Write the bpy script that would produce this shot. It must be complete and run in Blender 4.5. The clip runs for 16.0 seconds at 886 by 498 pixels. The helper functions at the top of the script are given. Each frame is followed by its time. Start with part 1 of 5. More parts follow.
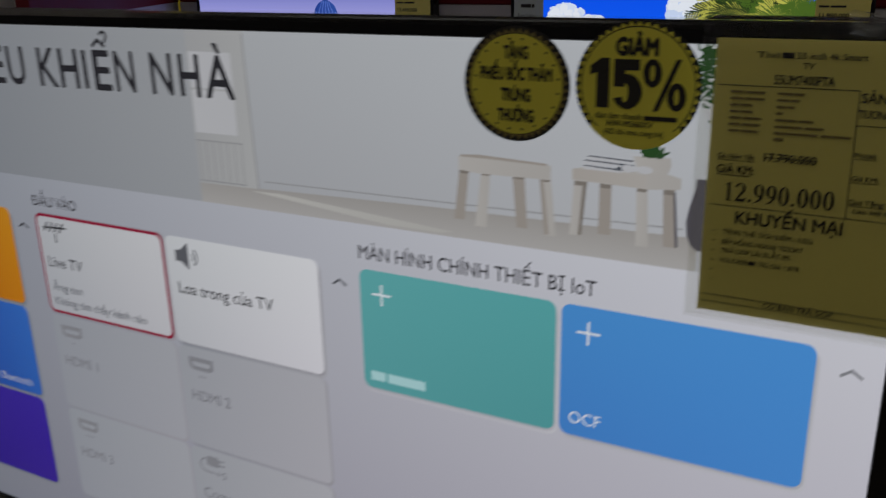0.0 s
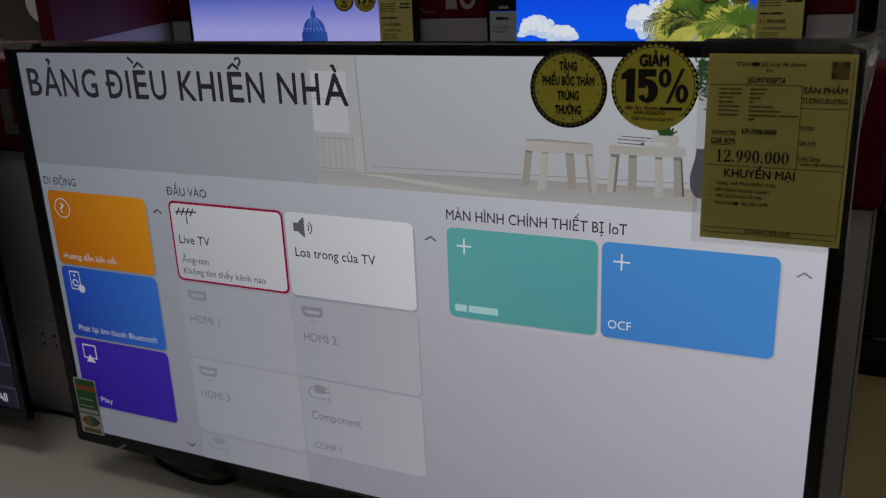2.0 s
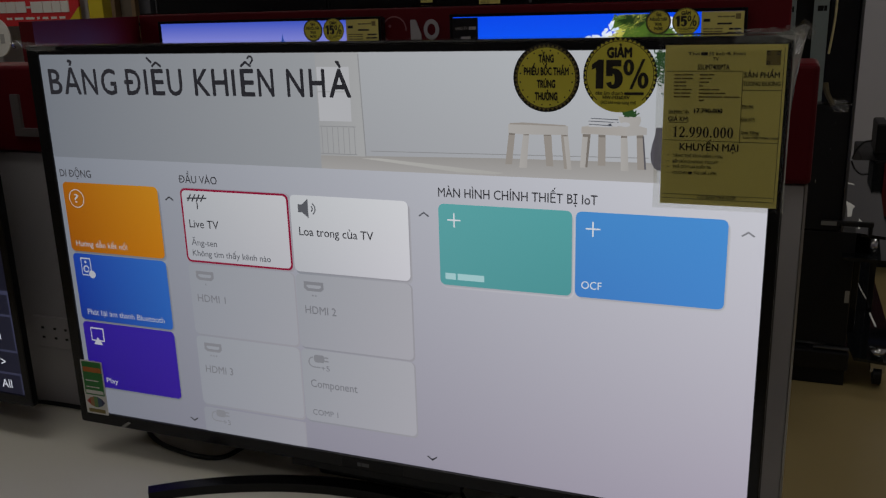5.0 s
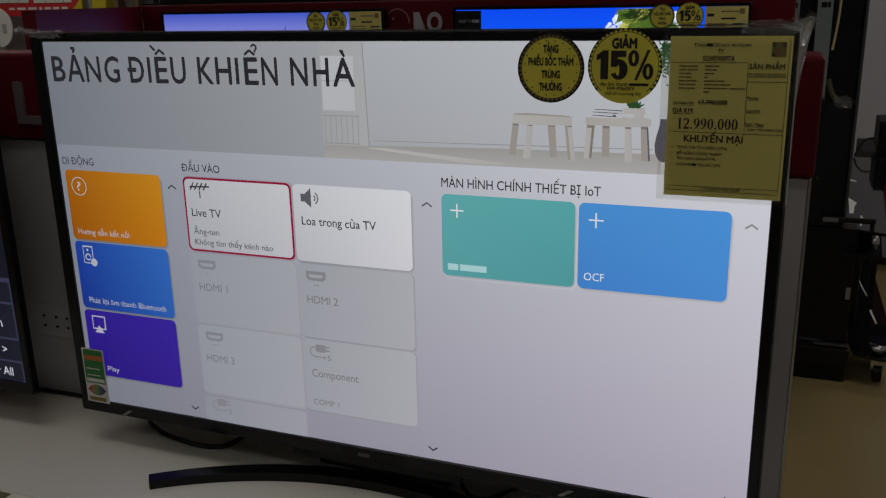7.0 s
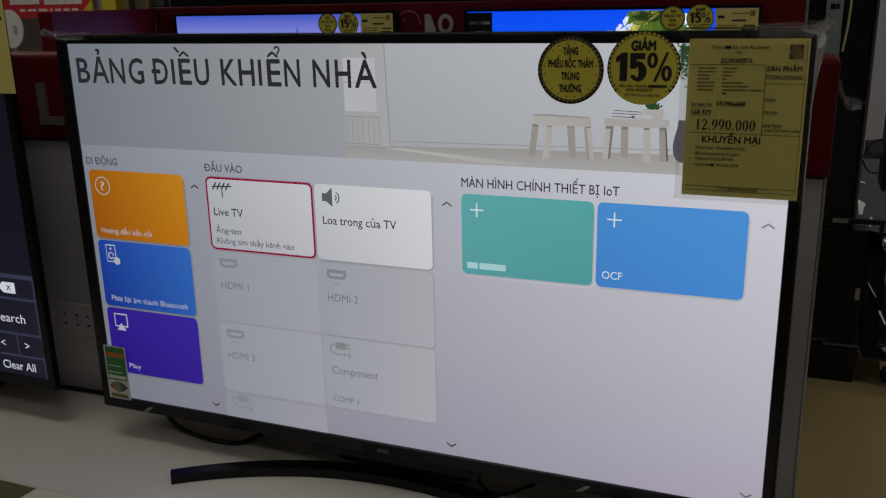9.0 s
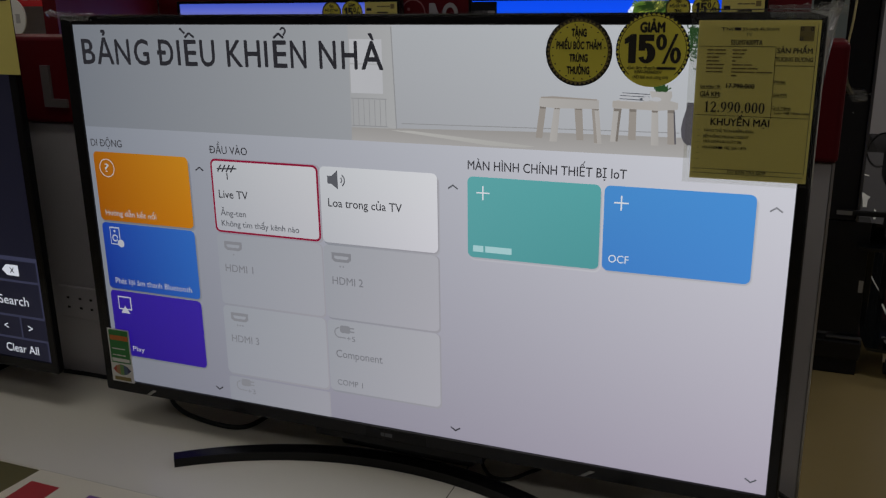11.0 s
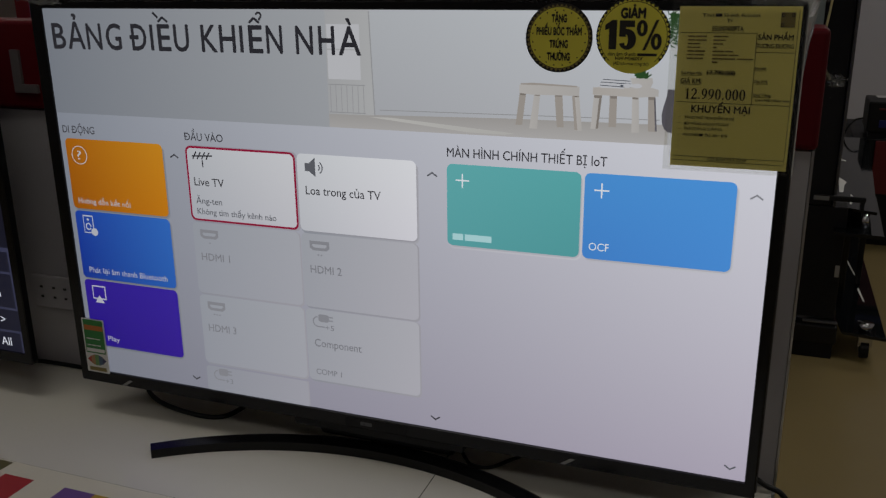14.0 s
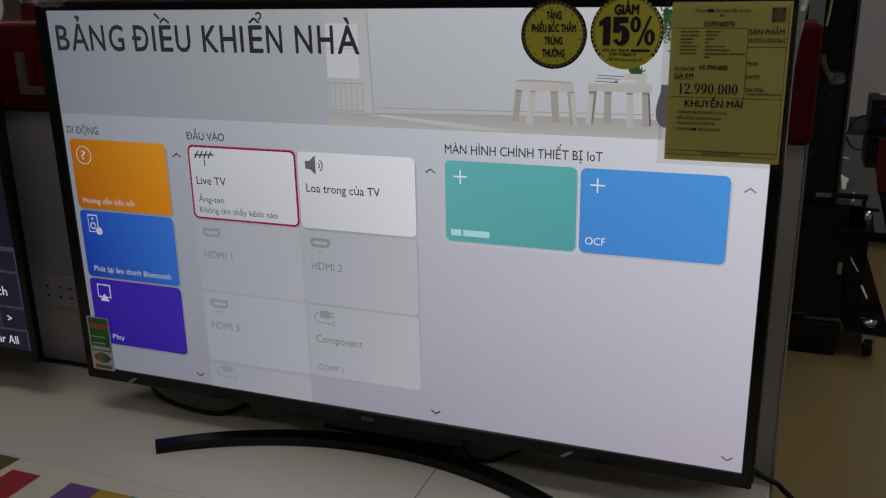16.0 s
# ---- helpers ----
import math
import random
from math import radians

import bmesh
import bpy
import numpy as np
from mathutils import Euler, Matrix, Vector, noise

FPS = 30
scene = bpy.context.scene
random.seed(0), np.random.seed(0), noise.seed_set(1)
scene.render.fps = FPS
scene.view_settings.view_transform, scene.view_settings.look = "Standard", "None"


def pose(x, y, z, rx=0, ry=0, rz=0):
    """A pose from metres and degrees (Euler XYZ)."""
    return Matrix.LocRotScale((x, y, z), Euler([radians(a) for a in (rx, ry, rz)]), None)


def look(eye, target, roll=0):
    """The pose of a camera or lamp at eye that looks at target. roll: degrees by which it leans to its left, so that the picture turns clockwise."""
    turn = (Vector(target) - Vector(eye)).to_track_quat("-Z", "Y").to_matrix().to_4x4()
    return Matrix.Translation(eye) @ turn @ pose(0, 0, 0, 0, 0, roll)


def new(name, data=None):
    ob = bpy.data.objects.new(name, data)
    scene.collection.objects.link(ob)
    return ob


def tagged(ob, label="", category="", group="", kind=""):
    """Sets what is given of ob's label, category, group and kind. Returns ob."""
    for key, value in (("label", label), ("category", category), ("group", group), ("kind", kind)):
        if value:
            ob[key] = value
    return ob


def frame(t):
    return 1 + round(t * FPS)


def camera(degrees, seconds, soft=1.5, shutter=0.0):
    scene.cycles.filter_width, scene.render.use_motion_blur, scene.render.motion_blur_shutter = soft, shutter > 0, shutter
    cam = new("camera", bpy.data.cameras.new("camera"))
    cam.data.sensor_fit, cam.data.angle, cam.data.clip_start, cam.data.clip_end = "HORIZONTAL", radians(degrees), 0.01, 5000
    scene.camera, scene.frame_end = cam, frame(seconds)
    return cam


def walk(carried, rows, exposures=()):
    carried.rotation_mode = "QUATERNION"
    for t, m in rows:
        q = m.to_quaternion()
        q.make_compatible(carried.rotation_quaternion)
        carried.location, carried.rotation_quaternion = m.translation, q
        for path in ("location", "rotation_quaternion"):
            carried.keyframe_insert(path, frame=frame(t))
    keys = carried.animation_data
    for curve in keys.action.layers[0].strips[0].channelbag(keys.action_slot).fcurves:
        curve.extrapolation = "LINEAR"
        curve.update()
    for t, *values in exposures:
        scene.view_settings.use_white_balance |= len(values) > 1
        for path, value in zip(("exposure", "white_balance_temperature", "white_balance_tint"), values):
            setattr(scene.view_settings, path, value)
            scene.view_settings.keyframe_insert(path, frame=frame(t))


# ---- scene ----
cam = camera(53.4, 16.0, soft=1.25, shutter=0.5)
PATH = [
    (0, (0.596, -0.68, 1.49), (-0.302, 0.989, 0.85), -1.2),
    (0.5, (0.55, -0.84, 1.495), (-0.311, 0.847, 0.853), -1.8),
    (1, (0.558, -0.973, 1.504), (-0.26, 0.749, 0.899), -2.6),
    (1.5, (0.607, -0.995, 1.53), (-0.207, 0.716, 0.889), -2.1),
    (2, (0.606, -1.025, 1.539), (-0.194, 0.696, 0.91), -2.4),
    (2.5, (0.616, -1.064, 1.544), (-0.146, 0.685, 0.945), -2.4),
    (3, (0.626, -1.094, 1.544), (-0.127, 0.668, 0.973), -2.6),
    (3.5, (0.623, -1.11, 1.536), (-0.114, 0.663, 0.977), -2.7),
    (4, (0.624, -1.153, 1.497), (-0.095, 0.635, 0.963), -2.7),
    (4.5, (0.621, -1.21, 1.491), (-0.088, 0.582, 0.954), -2.1),
    (7, (0.616, -1.214, 1.483), (-0.09, 0.575, 0.932), -1.2),
    (7.5, (0.613, -1.211, 1.488), (-0.097, 0.573, 0.928), -1.2),
    (8, (0.609, -1.225, 1.487), (-0.11, 0.558, 0.932), -1.1),
    (8.5, (0.606, -1.24, 1.488), (-0.111, 0.545, 0.94), -1.3),
    (9, (0.603, -1.243, 1.486), (-0.114, 0.542, 0.938), -1.2),
    (11.3, (0.596, -1.246, 1.468), (-0.123, 0.532, 0.901), -0.8),
    (11.5, (0.602, -1.241, 1.472), (-0.118, 0.532, 0.89), -0.9),
    (12, (0.604, -1.237, 1.475), (-0.104, 0.539, 0.886), -0.7),
    (12.5, (0.599, -1.235, 1.477), (-0.092, 0.551, 0.898), -0.4),
    (13, (0.592, -1.235, 1.469), (-0.092, 0.555, 0.896), -0.3),
    (13.5, (0.582, -1.235, 1.47), (-0.094, 0.553, 0.883), -0.3),
    (14, (0.591, -1.233, 1.47), (-0.08, 0.555, 0.875), -0.6),
    (14.5, (0.612, -1.23, 1.463), (-0.057, 0.56, 0.872), -0.9),
    (15, (0.616, -1.241, 1.466), (-0.055, 0.545, 0.868), -0.8),
    (15.5, (0.616, -1.248, 1.472), (-0.065, 0.535, 0.873), -0.9),
    (16, (0.609, -1.247, 1.465), (-0.076, 0.537, 0.875), -1.1),
]
walk(cam, [(t, look(eye, target, roll)) for t, eye, target, roll in PATH],
     exposures=[(0, -0.22), (0.5, -0.45), (1, -0.58), (1.5, -0.5), (2, -0.36), (2.5, -0.28), (3.5, -0.18), (4.5, -0.1), (7, 0.0), (16, 0.0)])

# ---- light ----
world = bpy.data.worlds.new("world")
scene.world = world
world.use_nodes = True
world.node_tree.nodes["Background"].inputs[0].default_value = (0.75, 0.85, 1.0, 1)
world.node_tree.nodes["Background"].inputs[1].default_value = 0.05


def tube_light(x, y, z, watts, sx, sy):
    d = bpy.data.lights.new("unseen_ceiling_glow", "AREA")
    d.shape, d.size, d.size_y, d.energy, d.color = "RECTANGLE", sx, sy, watts, (1.0, 0.96, 0.9)
    ob = new("unseen_ceiling_glow", d)
    ob.location = (x, y, z)
    return ob


# ceiling lamps added out of view, their places chosen to soften the shadows
LAMPS = [(-2.4, -2.3), (1.4, -2.3), (-0.7, -0.5), (-2.2, 3.0), (2.4, 1.6), (2.4, 4.4), (-5.0, 3.2), (-5.0, -0.8)]
for lx, ly in LAMPS:
    # right and far-left lamps raised to brighten the floor, wall and sign there
    tube_light(lx, ly, 3.28, 15.0 if lx > 2 or lx < -4 else 5.0 if lx < -2 else 7.5, 1.2, 0.5)


# ---- materials ----
def lin(c):
    return tuple((v / 255 / 12.92) if v <= 10 else ((v / 255 + 0.055) / 1.055) ** 2.4 for v in c) + (1.0,)


def nodes(name):
    m = bpy.data.materials.new(name)
    m.use_nodes = True
    return m, m.node_tree.nodes, m.node_tree.links, m.node_tree.nodes["Principled BSDF"]


def surface(name, colour, rough=0.5, metal=0.0, vary=0.12, scale=6.0, fine=180.0, bump=0.05, coat=0.0, spec=0.5):
    """A painted, moulded or printed surface with blotches, grain and fine relief."""
    m, n, l, p = nodes(name)
    tc = n.new("ShaderNodeTexCoord")
    a, b = n.new("ShaderNodeTexNoise"), n.new("ShaderNodeTexNoise")
    a.inputs["Scale"].default_value, b.inputs["Scale"].default_value = scale, fine
    a.inputs["Detail"].default_value, b.inputs["Detail"].default_value = 5, 3
    l.new(tc.outputs["Object"], a.inputs["Vector"]), l.new(tc.outputs["Object"], b.inputs["Vector"])
    mix = n.new("ShaderNodeMix")
    mix.data_type = "RGBA"
    lo, hi = [c * (1 - vary) for c in colour], [min(1, c * (1 + vary)) for c in colour]
    mix.inputs["A"].default_value, mix.inputs["B"].default_value = (*lo, 1), (*hi, 1)
    l.new(a.outputs["Fac"], mix.inputs["Factor"])
    l.new(mix.outputs["Result"], p.inputs["Base Color"])
    r = n.new("ShaderNodeMapRange")
    r.inputs["To Min"].default_value, r.inputs["To Max"].default_value = max(0.02, rough * 0.8), min(1, rough * 1.2)
    l.new(a.outputs["Fac"], r.inputs["Value"]), l.new(r.outputs["Result"], p.inputs["Roughness"])
    if bump:
        k = n.new("ShaderNodeBump")
        k.inputs["Strength"].default_value, k.inputs["Distance"].default_value = bump, 0.002
        l.new(b.outputs["Fac"], k.inputs["Height"]), l.new(k.outputs["Normal"], p.inputs["Normal"])
    p.inputs["Metallic"].default_value, p.inputs["Coat Weight"].default_value = metal, coat
    p.inputs["Specular IOR Level"].default_value = spec
    return m


def lit(name, tl, tr=None, bl=None, br=None, level=1.0):
    """A patch of a lit display: its colour, off-axis dimming included, blended between the patch's four corners."""
    tr, bl = tr or tl, bl or tl
    br = br or (tr if bl is tl else bl)
    m, n, l, p = nodes(name)
    p.inputs["Base Color"].default_value = (0.012, 0.012, 0.014, 1)
    p.inputs["Roughness"].default_value = 0.32
    p.inputs["Specular IOR Level"].default_value = 0.35
    p.inputs["Emission Strength"].default_value = level
    if tl == tr == bl == br:
        p.inputs["Emission Color"].default_value = lin(tl)
        return m
    tc, s = n.new("ShaderNodeTexCoord"), n.new("ShaderNodeSeparateXYZ")
    l.new(tc.outputs["Generated"], s.inputs[0])
    row = []
    for c0, c1 in ((bl, br), (tl, tr)):
        x = n.new("ShaderNodeMix")
        x.data_type = "RGBA"
        x.inputs["A"].default_value, x.inputs["B"].default_value = lin(c0), lin(c1)
        l.new(s.outputs["X"], x.inputs["Factor"])
        row.append(x)
    y = n.new("ShaderNodeMix")
    y.data_type = "RGBA"
    l.new(s.outputs["Z"], y.inputs["Factor"])
    l.new(row[0].outputs["Result"], y.inputs["A"]), l.new(row[1].outputs["Result"], y.inputs["B"])
    l.new(y.outputs["Result"], p.inputs["Emission Color"])
    return m


def clear(name, tint=(1, 1, 1), gloss=0.06, rough=0.08, cloudy=0.0):
    """Thin clear plastic: see-through with a Fresnel gloss and, where cloudy, a faint milky film."""
    m, n, l, p = nodes(name)
    n.remove(p)
    out = n["Material Output"]
    t, g, f, d = n.new("ShaderNodeBsdfTransparent"), n.new("ShaderNodeBsdfGlossy"), n.new("ShaderNodeFresnel"), n.new("ShaderNodeBsdfDiffuse")
    t.inputs[0].default_value = (*tint, 1)
    g.inputs["Roughness"].default_value = rough
    f.inputs["IOR"].default_value = 1.0 + gloss * 8
    d.inputs[0].default_value = (0.75, 0.75, 0.72, 1)
    nz = n.new("ShaderNodeTexNoise")
    nz.inputs["Scale"].default_value = 60
    k = n.new("ShaderNodeBump")
    k.inputs["Strength"].default_value, k.inputs["Distance"].default_value = 0.15, 0.002
    l.new(nz.outputs["Fac"], k.inputs["Height"]), l.new(k.outputs["Normal"], g.inputs["Normal"])
    c, x = n.new("ShaderNodeMixShader"), n.new("ShaderNodeMixShader")
    c.inputs[0].default_value = cloudy
    l.new(t.outputs[0], c.inputs[1]), l.new(d.outputs[0], c.inputs[2])
    l.new(f.outputs[0], x.inputs[0]), l.new(c.outputs[0], x.inputs[1]), l.new(g.outputs[0], x.inputs[2])
    l.new(x.outputs[0], out.inputs["Surface"])
    return m


BLACK_GLOSS = surface("black_gloss_plastic", (0.006, 0.006, 0.007), 0.2, vary=0.3, bump=0.02, spec=0.3)
BLACK_MATT = surface("black_matt_plastic", (0.007, 0.007, 0.008), 0.5, vary=0.25, bump=0.08, spec=0.25)
DARK_SCREEN = surface("dark_screen_glass", (0.004, 0.004, 0.005), 0.12, vary=0.1, bump=0.0, spec=0.35)
GUNMETAL = surface("brushed_dark_metal", (0.10, 0.10, 0.105), 0.35, metal=0.8, vary=0.2, bump=0.05)
CHROME = surface("chrome", (0.6, 0.6, 0.62), 0.15, metal=1.0, vary=0.1, bump=0.02)
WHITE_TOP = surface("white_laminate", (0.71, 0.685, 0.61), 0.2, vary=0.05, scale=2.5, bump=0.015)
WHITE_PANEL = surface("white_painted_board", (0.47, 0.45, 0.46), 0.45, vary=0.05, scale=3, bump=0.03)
RED = surface("red_gloss_board", (0.115, 0.004, 0.009), 0.5, vary=0.15, scale=3, bump=0.03, spec=0.18)
ALU = surface("aluminium_trim", (0.55, 0.55, 0.56), 0.3, metal=0.9, vary=0.1)
PAPER_Y = surface("yellow_paper", (0.80, 0.71, 0.20), 0.6, vary=0.05, scale=9, fine=400, bump=0.03)
STICKER_Y = surface("yellow_sticker", (0.82, 0.745, 0.09), 0.4, vary=0.06, scale=14, bump=0.01)
INK = surface("black_ink", (0.018, 0.016, 0.014), 0.6, vary=0.2, bump=0.0)
INK_SOFT = surface("faded_ink", (0.24, 0.19, 0.06), 0.6, vary=0.2, bump=0.0)
PAPER_W = surface("white_paper", (0.75, 0.75, 0.72), 0.6, vary=0.04, bump=0.02)
GREEN = surface("green_label_print", (0.03, 0.22, 0.05), 0.4, vary=0.12, scale=60, bump=0.0)
ORANGE = surface("orange_label_print", (0.55, 0.16, 0.03), 0.4, vary=0.1, bump=0.0)
FLOOR = surface("beige_polished_floor", (0.26, 0.20, 0.09), 0.25, vary=0.12, scale=1.3, fine=90, bump=0.02)
WALL = surface("pale_grey_wall_paint", (0.52, 0.51, 0.55), 0.7, vary=0.06, scale=1.5, bump=0.05)
CEIL = surface("white_ceiling_board", (0.7, 0.7, 0.68), 0.8, vary=0.05, scale=2, bump=0.04)
RUBBER = surface("black_cable_rubber", (0.007, 0.007, 0.007), 0.4, vary=0.2, bump=0.05, spec=0.3)
FOAM = surface("packing_foam", (0.5, 0.42, 0.22), 0.8, vary=0.15, bump=0.2)
FILM = clear("clear_protective_film", (0.93, 0.93, 0.9), 0.10, 0.15, 0.10)
FILM_PALE = clear("milky_loose_film", (0.9, 0.9, 0.88), 0.10, 0.2, 0.38)
SLEEVE = clear("clear_plastic_sleeve", (0.97, 0.97, 0.96), 0.045, 0.12, 0.0)
TINT_GLASS = surface("black_tinted_glass", (0.004, 0.005, 0.006), 0.05, vary=0.1, bump=0.0)
BROWN = surface("brown_shelf_wood", (0.16, 0.10, 0.05), 0.6, vary=0.25, scale=8)
SIGN_RED = surface("red_sign_vinyl", (0.6, 0.025, 0.03), 0.5, vary=0.06, bump=0.0)
SIGN_YELLOW = surface("yellow_sign_vinyl", (0.62, 0.5, 0.02), 0.5, vary=0.08, bump=0.0)
TEAL_GREY = surface("grey_green_banner", (0.28, 0.33, 0.33), 0.6, vary=0.08, bump=0.02)
DULL_LOGO = surface("dull_logo_acrylic", (0.16, 0.14, 0.14), 0.4, vary=0.1, bump=0.0)
LOGO_W = surface("pale_logo_acrylic", (0.42, 0.40, 0.40), 0.4, vary=0.06, bump=0.0)


# ---- mesh helpers ----
def mesh_object(name, bm, material, smooth=False):
    me = bpy.data.meshes.new(name)
    bm.normal_update()
    bm.to_mesh(me)
    bm.free()
    me.materials.append(material)
    if smooth:
        me.polygons.foreach_set("use_smooth", [True] * len(me.polygons))
    return new(name, me)


def hang(ob, parent):
    """Make ob, built in world coordinates, a part of parent, whose place is its base point."""
    base = parent
    while base.parent:
        base = base.parent
    ob.data.transform(Matrix.Translation(-base.location))
    ob.parent = parent


def part(name, bm, material, parent, label="", smooth=False):
    ob = mesh_object(name, bm, material, smooth)
    hang(ob, parent)
    return tagged(ob, label) if label else ob


def thing(name, at, label, category, group="", kind=""):
    ob = new(name)
    ob.empty_display_size = 0.05
    ob.location = at
    bpy.context.view_layer.update()
    return tagged(ob, label, category, group, kind)


def box(x0, x1, y0, y1, z0, z1, bev=0.0, seg=2, bm=None):
    bm = bm or bmesh.new()
    m = Matrix.Translation(((x0 + x1) / 2, (y0 + y1) / 2, (z0 + z1) / 2)) @ Matrix.Diagonal((x1 - x0, y1 - y0, z1 - z0, 1))
    made = bmesh.ops.create_cube(bm, size=1, matrix=m)["verts"]
    if bev:
        edges = list({e for v in made for e in v.link_edges})
        bmesh.ops.bevel(bm, geom=edges, offset=bev, segments=seg, affect="EDGES", profile=0.5)
    return bm


def sheet(points, y, thick=0.0, bm=None):
    """A flat plate in an upright plane that faces the front, from its outline (x, z)."""
    bm = bm or bmesh.new()
    area = sum(points[i - 1][0] * points[i][1] - points[i][0] * points[i - 1][1] for i in range(len(points)))
    pts = points if area > 0 else points[::-1]
    vs = [bm.verts.new((x, y, z)) for x, z in pts]
    f = bm.faces.new(vs)
    if thick:
        back = bmesh.ops.extrude_face_region(bm, geom=[f])["geom"]
        bmesh.ops.translate(bm, vec=(0, thick, 0), verts=[g for g in back if isinstance(g, bmesh.types.BMVert)])
        bmesh.ops.recalc_face_normals(bm, faces=bm.faces)
    return bm


def flat(points, z, thick, bm=None):
    """A level plate from its outline (x, y), its top at z."""
    bm = bm or bmesh.new()
    vs = [bm.verts.new((x, y, z)) for x, y in points]
    f = bm.faces.new(vs)
    low = bmesh.ops.extrude_face_region(bm, geom=[f])["geom"]
    bmesh.ops.translate(bm, vec=(0, 0, -thick), verts=[g for g in low if isinstance(g, bmesh.types.BMVert)])
    bmesh.ops.recalc_face_normals(bm, faces=bm.faces)
    return bm


def rect(x0, x1, z0, z1):
    return [(x0, z0), (x1, z0), (x1, z1), (x0, z1)]


def rounded(x0, x1, z0, z1, r, n=5):
    out = []
    for cx, cz, a0 in ((x1 - r, z0 + r, -90), (x1 - r, z1 - r, 0), (x0 + r, z1 - r, 90), (x0 + r, z0 + r, 180)):
        out += [(cx + r * math.cos(radians(a0 + 90 * i / n)), cz + r * math.sin(radians(a0 + 90 * i / n))) for i in range(n + 1)]
    return out


def disc(cx, cz, rx, rz=None, n=40, a0=0.0, a1=360.0):
    rz = rz or rx
    steps = n if a1 - a0 >= 360 else n + 1
    return [(cx + rx * math.cos(radians(a0 + (a1 - a0) * i / n)), cz + rz * math.sin(radians(a0 + (a1 - a0) * i / n))) for i in range(steps)]


def band(outer, inner, y, bm=None, closed=True):
    """A flat ring or arc between two outlines of as many points."""
    bm = bm or bmesh.new()
    a = [bm.verts.new((x, y, z)) for x, z in outer]
    b = [bm.verts.new((x, y, z)) for x, z in inner]
    n = len(a)
    for i in range(n if closed else n - 1):
        j = (i + 1) % n
        bm.faces.new((a[i], a[j], b[j], b[i]))
    bmesh.ops.recalc_face_normals(bm, faces=bm.faces)
    return bm


def line(p, q, w, y, bm=None):
    (x0, z0), (x1, z1) = p, q
    d = math.hypot(x1 - x0, z1 - z0)
    nx, nz = -(z1 - z0) / d * w / 2, (x1 - x0) / d * w / 2
    return sheet([(x0 - nx, z0 - nz), (x1 - nx, z1 - nz), (x1 + nx, z1 + nz), (x0 + nx, z0 + nz)], y, 0, bm)


def tube(points, r, n=8, bm=None):
    """A round cable along points, smoothed by a Catmull-Rom curve."""
    bm = bm or bmesh.new()
    pts = [Vector(p) for p in points]
    ext = [2 * pts[0] - pts[1], *pts, 2 * pts[-1] - pts[-2]]
    path = []
    for i in range(1, len(ext) - 2):
        p0, p1, p2, p3 = ext[i - 1:i + 3]
        for k in range(8):
            t = k / 8
            path.append(0.5 * (2 * p1 + (p2 - p0) * t + (2 * p0 - 5 * p1 + 4 * p2 - p3) * t * t + (3 * p1 - p0 - 3 * p2 + p3) * t ** 3))
    path.append(pts[-1])
    rings = []
    for i, p in enumerate(path):
        d = (path[min(i + 1, len(path) - 1)] - path[max(i - 1, 0)]).normalized()
        side = d.cross(Vector((0, 0, 1)))
        side = side.normalized() if side.length > 1e-4 else Vector((1, 0, 0))
        up = side.cross(d)
        rings.append([bm.verts.new(p + r * (math.cos(2 * math.pi * k / n) * side + math.sin(2 * math.pi * k / n) * up)) for k in range(n)])
    for a, b in zip(rings, rings[1:]):
        for k in range(n):
            bm.faces.new((a[k], a[(k + 1) % n], b[(k + 1) % n], b[k]))
    bm.faces.new(rings[0][::-1]), bm.faces.new(rings[-1])
    bmesh.ops.recalc_face_normals(bm, faces=bm.faces)
    return bm


HORNED = dict(zip("ƯưƠơỚớỜờỞởỮữ", "UuOoÓóÒòỎỏŨũ"))


def word_mesh(body):
    """The built-in font's mesh of some words, one unit high."""
    c = bpy.data.curves.new("words", "FONT")
    c.body, c.resolution_u = body, 3
    ob = new("words", c)
    me = bpy.data.meshes.new_from_object(ob.evaluated_get(bpy.context.evaluated_depsgraph_get()))
    bpy.data.objects.remove(ob)
    return me


